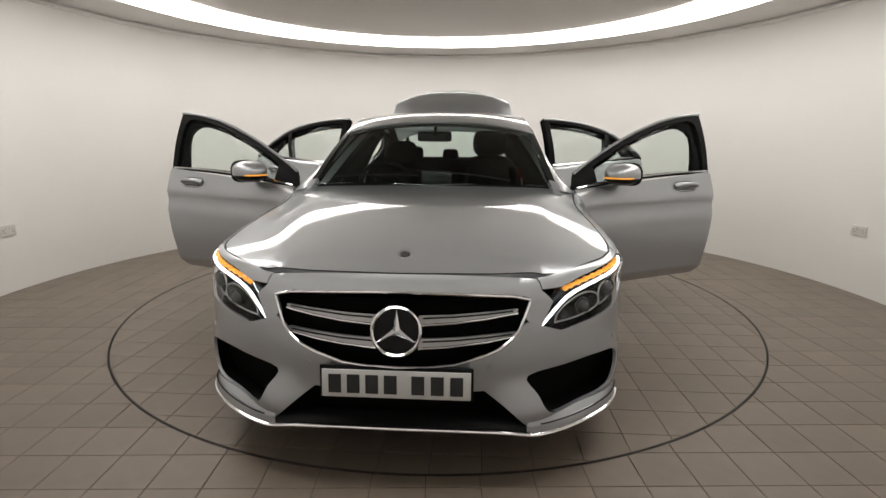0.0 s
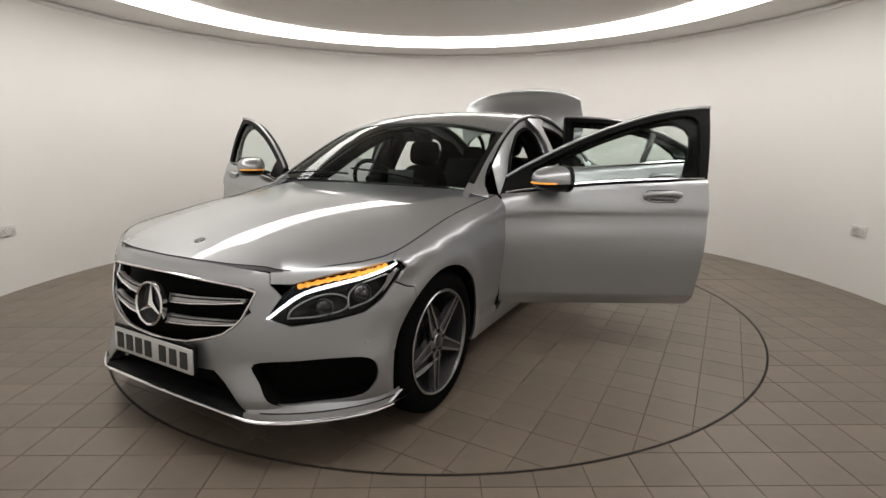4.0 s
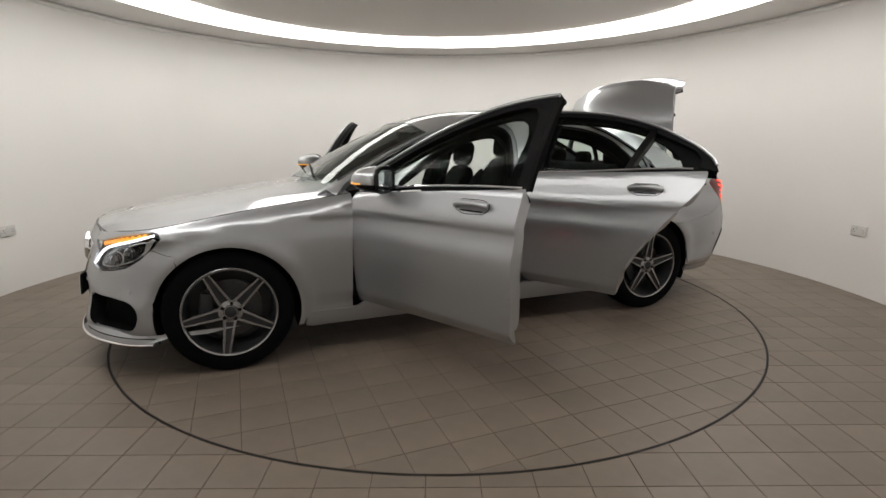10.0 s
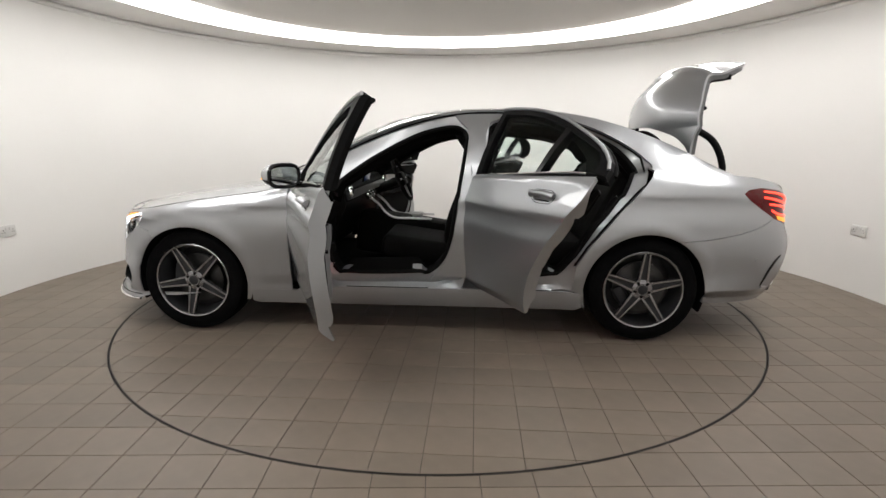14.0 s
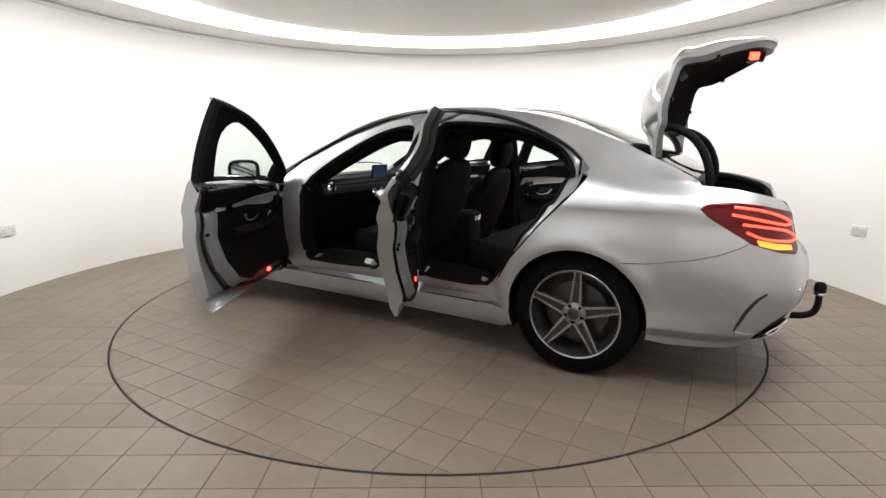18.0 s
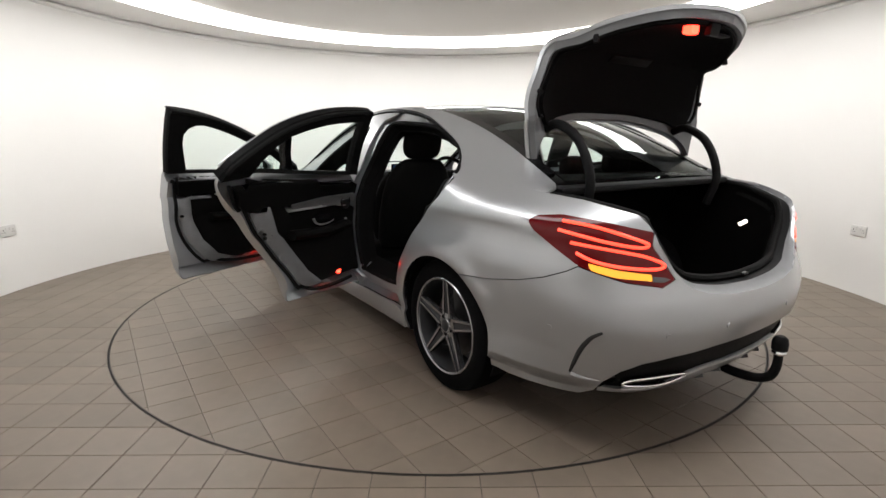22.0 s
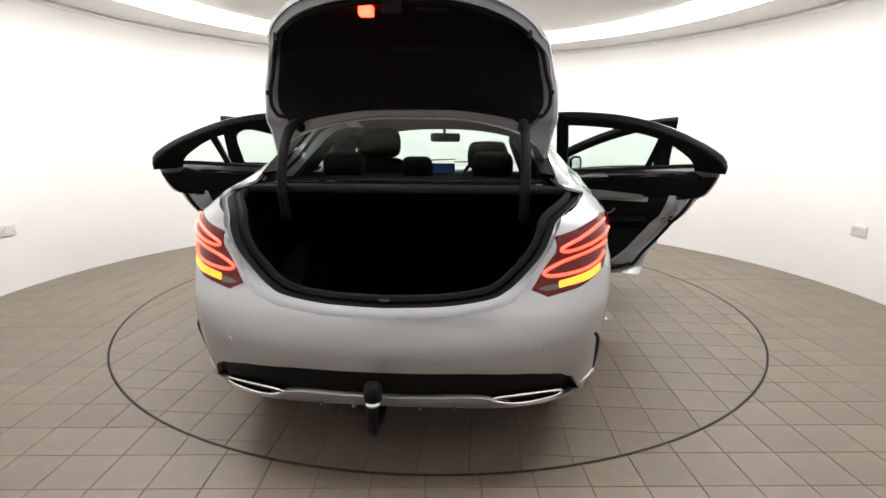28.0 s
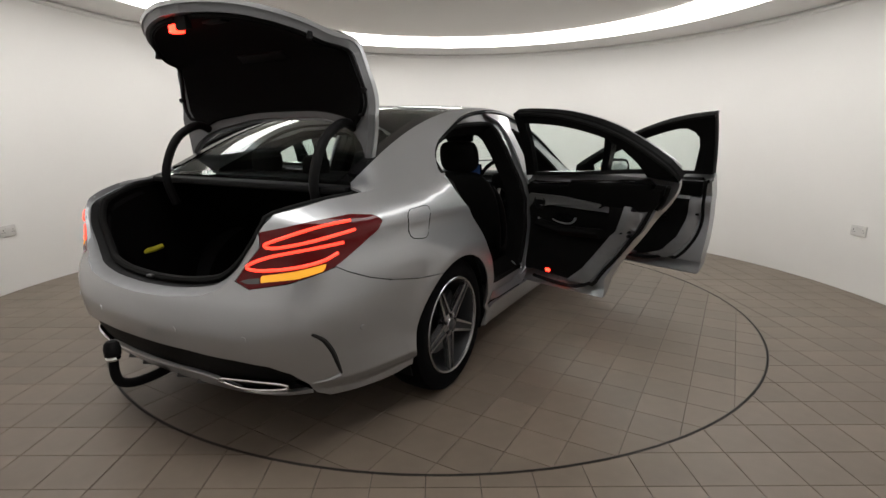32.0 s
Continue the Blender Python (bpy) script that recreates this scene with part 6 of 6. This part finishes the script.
def build_frames():
    """The painted body frame round the door openings."""
    for sg in (1, -1):
        def sd(fn):
            return fn if sg > 0 else mirrored(fn)
        F = [(p[0], p[1]) for p in path([(x, z, 0) for x, z in FRONT_HOLE + FRONT_HOLE[:1]], 4)][:-1]
        R = [(p[0], p[1]) for p in path([(x, z, 0) for x, z in REAR_HOLE + REAR_HOLE[:1]], 4)][:-1]

        def band(hole, outer, name, label=""):
            """A frame between a hole and an outer line with as many points."""
            n = len(hole)
            bm = bmesh.new()
            rows = []
            for k in range(n):
                a, o = hole[k], outer(hole[k])
                row = [bm.verts.new(inset(sd(side), d)(*q)) for d, q in ((0.012, o), (0.030, (o[0] * 0.72 + a[0] * 0.28, o[1] * 0.72 + a[1] * 0.28)), (0.042, (o[0] * 0.35 + a[0] * 0.65, o[1] * 0.35 + a[1] * 0.65)), (0.062, a), (0.115, a))]
                rows.append(row)
            for k in range(n):
                for m in range(4):
                    bm.faces.new((rows[k][m], rows[k][m + 1], rows[(k + 1) % n][m + 1], rows[(k + 1) % n][m]))
            bmesh.ops.recalc_face_normals(bm, faces=bm.faces)
            bmesh.ops.solidify(bm, geom=bm.faces[:], thickness=0.004)
            part(name, bm, PAINT, CAR, label)

        def outer_f(p):
            x, z = p
            if z > 0.97 and x > -0.26:
                return (x + 0.045, min(ZDOOR(x + 0.045) + 0.006, ZRAIL(x + 0.045) - 0.004))
            if x > 0.35:
                return (max(x + 0.20, 0.70) if z > 0.42 else x + 0.14, z if z > 0.42 else z - 0.06)
            if z < 0.47:
                return (x - (0.14 if x < 0 else 0), 0.309)
            return (-0.358 - (0.03 if z > 1.0 else 0), min(z, ZDOOR(-0.38) + 0.006) if z < 1.25 else ZDOOR(-0.39) + 0.006)

        def outer_r(p):
            x, z = p
            if z > 1.15 and x < -0.45:
                k = min(1.0, max(0.0, (-0.95 - x) / 0.4))
                xo = x - 0.055 * k
                return (xo, ZDOOR(xo) + 0.006)
            if x < -0.82:
                return (x - 0.085, z - 0.01) if z > 0.45 else (x - 0.10, 0.315 + 0.6 * (z - 0.412) * (1 if z > 0.412 else 0))
            if z < 0.43:
                return (x, 0.309)
            return (-0.360, z)
        band(F, outer_f, "front_door_jamb")
        band(R, outer_r, "rear_door_jamb")
        post = [(-0.115, 0.36), (-0.205, 0.48), (-0.258, 0.63), (-0.283, 0.80), (-0.318, 1.03), (-0.343, 1.22), (-0.336, 1.30), (-0.28, 1.352), (-0.25, 1.392), (-0.62, 1.398), (-0.56, 1.374), (-0.475, 1.345), (-0.450, 1.28), (-0.430, 0.95), (-0.420, 0.60), (-0.425, 0.44), (-0.465, 0.36)]
        part("centre_pillar", skin([post], inset(sd(side), 0.0105), du=0.05, dv=0.04, thick=0.012), PAINT, CAR, "silver centre pillar between the door openings")
        for hole in (F, R):
            cx, cz = sum(p[0] for p in hole) / len(hole), sum(p[1] for p in hole) / len(hole)
            bm = bmesh.new()
            rows = [[bm.verts.new(inset(sd(side), d)(cx + (x - cx) * k, cz + (z - cz) * k)) for d, k in ((0.066, 0.992), (0.11, 0.985), (0.17, 0.99))] for x, z in hole]
            for i in range(len(rows)):
                A, B = rows[i], rows[(i + 1) % len(rows)]
                for k in range(2):
                    bm.faces.new((A[k], A[k + 1], B[k + 1], B[k]))
            part("opening_trim", bm, CARPET, CAR, "black trim round the door opening")
        # sill step between the openings and the sill
        st = [(0.72, 0.30), (0.70, 0.34), (-0.98, 0.34), (-1.0, 0.30)]
        part("door_step", skin([st], inset(sd(side), 0.045), du=0.1, dv=0.03, thick=0.05), PAINT, CAR, "painted door step")
        for x0, x1 in ((0.42, -0.10), (-0.52, -0.86)):
            for k in range(3):
                y = sg * (0.842 - 0.022 * k)
                part("tread_rib", tube(bmesh.new(), [(x0, y, 0.3135 + 0.003 * k), (x1, y, 0.3135 + 0.003 * k)], 0.0035, 6), BLACK if k != 1 else TRIM_SILVER, CAR)
        # rubber seals: at each opening and along the roof rail
        f2 = inset(sd(side), 0.060)
        for hole in (F, R):
            part("opening_seal", tube(bmesh.new(), [Vector(f2(x, z)) for x, z in hole], 0.013, 8, 1.0, True), SEAL, CAR, "black rubber door seal")
        rail = [inset(sd(cabin), 0.012)(x, ZDOOR(x) - 0.008) for x in np.linspace(0.66, -1.38, 40)]
        rail += [inset(sd(body_x), 0.018)(x, z) for x, z in ((-1.425, 0.99), (-1.355, 0.935), (-1.22, 0.79), (-1.06, 0.595), (-0.995, 0.48))]
        part("roof_rail_seal", tube(bmesh.new(), rail, 0.007, 6), SEAL, CAR, "black rubber weather strip")
        # black sheet standing in for the shade inside the front door's hinge gap
        hc = [(0.655, 0.33), (0.788, 0.33), (0.785, 0.60), (0.780, 0.925), (0.655, 0.93)]
        part("hinge_gap_shade", skin([hc], inset(sd(side), 0.020), du=0.06, dv=0.06, thick=0.01), BLACK, CAR)
        # black trim inside the pillars
        fi = inset(sd(side), 0.122)
        for nm, poly in (("screen_pillar_trim", [(0.80, 0.93), (0.50, 0.94)] + [(0.38, 1.055), (0.22, 1.165), (0.0, 1.28), (-0.16, 1.325), (-0.24, 1.335), (-0.24, 1.385), (0.0, 1.345), (0.2, 1.275), (0.45, 1.15), (0.66, 1.02)]),
                         ("centre_pillar_trim", [(-0.09, 0.36), (-0.18, 0.49), (-0.23, 0.63), (-0.255, 0.80), (-0.29, 1.03), (-0.315, 1.22), (-0.24, 1.335), (-0.24, 1.38), (-0.55, 1.39), (-0.50, 1.34), (-0.475, 1.28), (-0.455, 0.95), (-0.445, 0.60), (-0.45, 0.44), (-0.50, 0.36)]),
                         ("rear_pillar_trim", [(-0.50, 1.35), (-0.80, 1.342), (-1.0, 1.32), (-1.16, 1.265), (-1.275, 1.185), (-1.34, 1.10), (-1.335, 1.035), (-1.245, 0.889), (-1.13, 0.757), (-1.04, 0.615), (-0.975, 0.51), (-0.89, 0.41), (-0.9, 0.33), (-1.2, 0.5), (-1.42, 0.8), (-1.62, 1.03), (-1.62, 1.15), (-1.30, 1.28), (-1.0, 1.36), (-0.5, 1.385)])):
            part(nm, skin([poly], fi, du=0.08, dv=0.08, thick=0.006), CARPET, CAR, "black inner pillar trim")


# ---- the car: interior ----
def cushion(bm, sx_, sy_, sz_, m, bevel):
    box(bm, sx_, sy_, sz_, m, bevel, 4)
    return bm


def pillow(h, d, w, n=10):
    """Sections of a stuffed block of half-height h, half-depth d and half-width w."""
    out = []
    for k in range(n + 1):
        t = -math.cos(math.pi * k / n)
        f = max(0.06, (1 - abs(t) ** 2.8) ** (1 / 2.8))
        out.append((h * t, d * (0.25 + 0.75 * f), w * (0.45 + 0.55 * f)))
    return out


def padded(sections, m, n=28, p=3.0):
    """A stuffed shape: rounded sections (height, half-depth, half-width) joined and closed."""
    bm = bmesh.new()
    rings = []
    for z, d, w in sections:
        ring = []
        for k in range(n):
            a = 2 * math.pi * k / n
            ca, sa_ = math.cos(a), math.sin(a)
            ring.append(bm.verts.new(m @ Vector((d * math.copysign(abs(ca) ** (2 / p), ca), w * math.copysign(abs(sa_) ** (2 / p), sa_), z))))
        rings.append(ring)
    for A, B in zip(rings, rings[1:]):
        for k in range(n):
            bm.faces.new((A[k], A[(k + 1) % n], B[(k + 1) % n], B[k]))
    bm.faces.new(rings[0][::-1])
    bm.faces.new(rings[-1])
    return bm


def build_interior():
    part("cabin_floor", box(bmesh.new(), 2.0, 1.50, 0.02, Matrix.Translation((-0.15, 0, 0.31))), CARPET, CAR)
    part("headlining", skin([[(0.24, -0.97), (0.24, 0.97), (-1.02, 0.97), (-1.02, -0.97)]], inset(top, 0.03), du=0.1, dv=0.15, thick=0.01), CARPET, CAR, "black headlining")
    for y, dz in ((0.37, 0.0), (-0.37, -0.085)):
        seat = part("front_seat", cushion(bmesh.new(), 0.52, 0.52, 0.16, Matrix.Translation((-0.02, y, 0.50 + dz * 0.6)) @ Euler((0, radians(-8), 0)).to_matrix().to_4x4(), 0.05), LEATHER, CAR, "black leather front seat")
        part("seat_base", box(bmesh.new(), 0.44, 0.44, 0.14, Matrix.Translation((-0.04, y, 0.38)), 0.02), BLACK, seat)
        back = Matrix.Translation((-0.36, y, 0.80 + dz)) @ Euler((0, radians(-20), 0)).to_matrix().to_4x4()
        part("backrest", padded([(-0.32, 0.04, 0.19), (-0.30, 0.065, 0.225), (-0.10, 0.075, 0.250), (0.08, 0.072, 0.250), (0.18, 0.064, 0.236), (0.25, 0.055, 0.205), (0.295, 0.045, 0.165), (0.315, 0.030, 0.130), (0.322, 0.010, 0.10)], back), LEATHER, seat)
        for s2 in (-1, 1):
            pts = [back @ Vector((0.045 + dx, s2 * yy, z)) for dx, yy, z in ((0.0, 0.19, -0.29), (0.025, 0.212, -0.18), (0.030, 0.215, -0.02), (0.012, 0.205, 0.12), (-0.01, 0.185, 0.20))]
            part("side_bolster", tube(bmesh.new(), path(pts, 3), lambda k: 0.022 + 0.028 * math.sin(math.pi * (0.15 + 0.7 * k)), 10), LEATHER, seat)
        hd = Matrix.Translation((-0.470, y, 1.205 + dz)) @ Euler((0, radians(-12), 0)).to_matrix().to_4x4()
        part("headrest", padded(pillow(0.100, 0.056, 0.138), hd), LEATHER, seat, "rounded black headrest")
        for s2 in (-1, 1):
            part("headrest_post", tube(bmesh.new(), [(-0.455, y + s2 * 0.06, 1.05 + dz), (-0.47, y + s2 * 0.06, 1.15 + dz)], 0.006, 8), CHROME, seat)
    bench = part("rear_seat", cushion(bmesh.new(), 0.50, 1.28, 0.18, Matrix.Translation((-0.93, 0, 0.50)) @ Euler((0, radians(-7), 0)).to_matrix().to_4x4(), 0.05), LEATHER, CAR, "black leather rear bench")
    part("backrest", cushion(bmesh.new(), 0.14, 1.26, 0.56, Matrix.Translation((-1.26, 0, 0.79)) @ Euler((0, radians(-26), 0)).to_matrix().to_4x4(), 0.05), LEATHER, bench)
    for y, w in ((0.38, 0.21), (0, 0.16), (-0.38, 0.21)):
        part("headrest", padded(pillow(0.068, 0.048, w / 2), Matrix.Translation((-1.43, y, 1.10 if y else 1.075))), LEATHER, bench)
    part("parcel_shelf", box(bmesh.new(), 0.46, 1.22, 0.03, Matrix.Translation((-1.60, 0, 1.035)) @ Euler((0, radians(1), 0)).to_matrix().to_4x4(), 0.008), CARPET, CAR, "black parcel shelf")
    # seat belts and buckles
    for sg in (-1, 1):
        bp = [(-0.40, sg * 0.685, 1.17), (-0.385, sg * 0.69, 0.95), (-0.36, sg * 0.70, 0.70), (-0.32, sg * 0.70, 0.45)]
        belt_ob = part("seat_belt", tube(bmesh.new(), path(bp, 4), 0.020, 6, 0.15), CARPET, CAR, "black seat belt")
        part("belt_guide", box(bmesh.new(), 0.05, 0.012, 0.07, Matrix.Translation((-0.40, sg * 0.69, 1.18)), 0.005), BLACK, belt_ob)
        part("belt_tongue", box(bmesh.new(), 0.03, 0.006, 0.05, Matrix.Translation((-0.365, sg * 0.712, 0.74)), 0.004), CHROME, belt_ob, "chrome belt tongue")
    # dashboard
    bm = bmesh.new()
    prof = [(0.90, 0.90), (0.72, 0.945), (0.56, 0.955), (0.47, 0.93), (0.43, 0.86), (0.45, 0.76), (0.52, 0.66), (0.58, 0.50), (0.90, 0.45)]
    A = [bm.verts.new((x, -0.72, z)) for x, z in prof]
    B = [bm.verts.new((x, 0.72, z)) for x, z in prof]
    for i in range(len(prof)):
        j = (i + 1) % len(prof)
        bm.faces.new((A[i], A[j], B[j], B[i]))
    bm.faces.new(A[::-1])
    bm.faces.new(B)
    bmesh.ops.bevel(bm, geom=[e for e in bm.edges if abs(e.verts[0].co.y - e.verts[1].co.y) > 1], offset=0.03, segments=3, affect="EDGES")
    dash = part("dashboard", bm, LEATHER, CAR, "black dashboard with round vents")
    part("dash_trim", box(bmesh.new(), 0.02, 1.36, 0.05, Matrix.Translation((0.436, 0, 0.868)) @ Euler((0, radians(20), 0)).to_matrix().to_4x4(), 0.006), RIM_DARK, dash)
    for y in (0.61, 0.09, 0, -0.09, -0.61):
        part("air_vent", lathe(bmesh.new(), [(0.0, 0.0), (0.025, 0.004), (0.034, 0.012), (0.040, 0.0), (0.036, -0.01), (0, -0.01)], 24, False, Matrix.Translation((0.428, y, 0.82 if abs(y) < 0.2 else 0.888)) @ Euler((0, radians(-90), 0)).to_matrix().to_4x4()), CHROME, dash, "round chrome air vent")
    part("display", box(bmesh.new(), 0.015, 0.20, 0.12, Matrix.Translation((0.455, 0, 0.972)) @ Euler((0, radians(-10), 0)).to_matrix().to_4x4(), 0.006), GLOSS, dash)
    part("display_face", box(bmesh.new(), 0.004, 0.175, 0.095, Matrix.Translation((0.447, 0, 0.973)) @ Euler((0, radians(-10), 0)).to_matrix().to_4x4(), 0.0), SCREEN, dash, "lit blue display")
    part("console", box(bmesh.new(), 0.95, 0.24, 0.32, Matrix.Translation((0.05, 0, 0.48)) @ Euler((0, radians(-8), 0)).to_matrix().to_4x4(), 0.04), LEATHER, CAR, "black centre console")
    part("console_rear", box(bmesh.new(), 0.20, 0.20, 0.36, Matrix.Translation((-0.335, 0, 0.53)), 0.03), LEATHER, CAR, "black rear end of the centre console")
    for y in (-0.028, 0.028):
        part("rear_vent", lathe(bmesh.new(), [(0.0, 0.002), (0.018, 0.002), (0.020, 0.010), (0.025, 0.010), (0.026, -0.006), (0.0, -0.006)], 24, False, Matrix.Translation((-0.438, y, 0.664)) @ Euler((0, radians(-90), 0)).to_matrix().to_4x4()), CHROME, CAR, "round chrome vent at the back of the console")
    for sg in (-1, 1):
        part("console_trim", tube(bmesh.new(), path([(0.40, sg * 0.12, 0.80), (0.335, sg * 0.12, 0.745), (0.286, sg * 0.122, 0.687), (0.221, sg * 0.122, 0.652), (0.10, sg * 0.122, 0.648), (-0.06, sg * 0.12, 0.645)], 4), 0.009, 8), TRIM_SILVER, CAR, "satin silver edge of the centre console")
    part("console_controller", box(bmesh.new(), 0.09, 0.06, 0.035, Matrix.Translation((0.055, 0.03, 0.668)), 0.012, 3), TRIM_SILVER, CAR, "satin rotary controller")
    # steering wheel on the car's right
    m = Matrix.Translation((0.235, -0.37, 0.91)) @ Euler((0, radians(-66), 0)).to_matrix().to_4x4()
    circ = [m @ Vector((0.185 * math.cos(2 * math.pi * k / 36), 0.185 * math.sin(2 * math.pi * k / 36), 0)) for k in range(36)]
    wheel = part("steering_wheel", tube(bmesh.new(), circ, 0.016, 8, 1.0, True), LEATHER, CAR, "black three-spoke steering wheel")
    part("wheel_boss", box(bmesh.new(), 0.12, 0.15, 0.05, m, 0.02), LEATHER, wheel)
    for a in (90, -90, 180):
        v = Vector((math.cos(radians(a)), math.sin(radians(a)), 0))
        part("wheel_spoke", tube(bmesh.new(), [m @ (v * 0.05), m @ (v * 0.18)], 0.014, 6, 0.6), TRIM_SILVER, wheel)
    part("steering_column", tube(bmesh.new(), [m @ Vector((0, 0, -0.01)), m @ Vector((0, 0, -0.28))], 0.04, 10), BLACK, wheel)
    mir = part("interior_mirror", box(bmesh.new(), 0.04, 0.24, 0.07, Matrix.Translation((0.17, -0.035, 1.25)) @ Euler((0, radians(12), 0)).to_matrix().to_4x4(), 0.018), BLACK, CAR, "black interior mirror")
    part("mirror_foot", tube(bmesh.new(), [(0.19, -0.03, 1.262), (0.28, -0.02, 1.322)], 0.012, 8), BLACK, mir)


build_body()
build_front()
build_rear()
build_lid()
build_wheels()
build_frames()
build_doors()
build_interior()


# ---- what moves: the turntable and the car on it ----
def motions():
    def angle(t):
        return float(np.interp(t, (0, 3, 6, 9, 13, 17, 21, 25, 28, 32), (-93.98, -113.22, -132.48, -151.79, -177.63, -203.43, -229.22, -255.02, -274.38, -300.19)))
    rows_t, rows_c = [], []
    for k in range(33):
        turn = pose(0, 0, 0, 0, 0, angle(k))
        rows_t.append((k, turn))
        rows_c.append((k, turn @ Matrix.Translation((0.1127, 0.0152, 0))))
    walk(TABLE, rows_t)
    walk(CAR, rows_c)


motions()
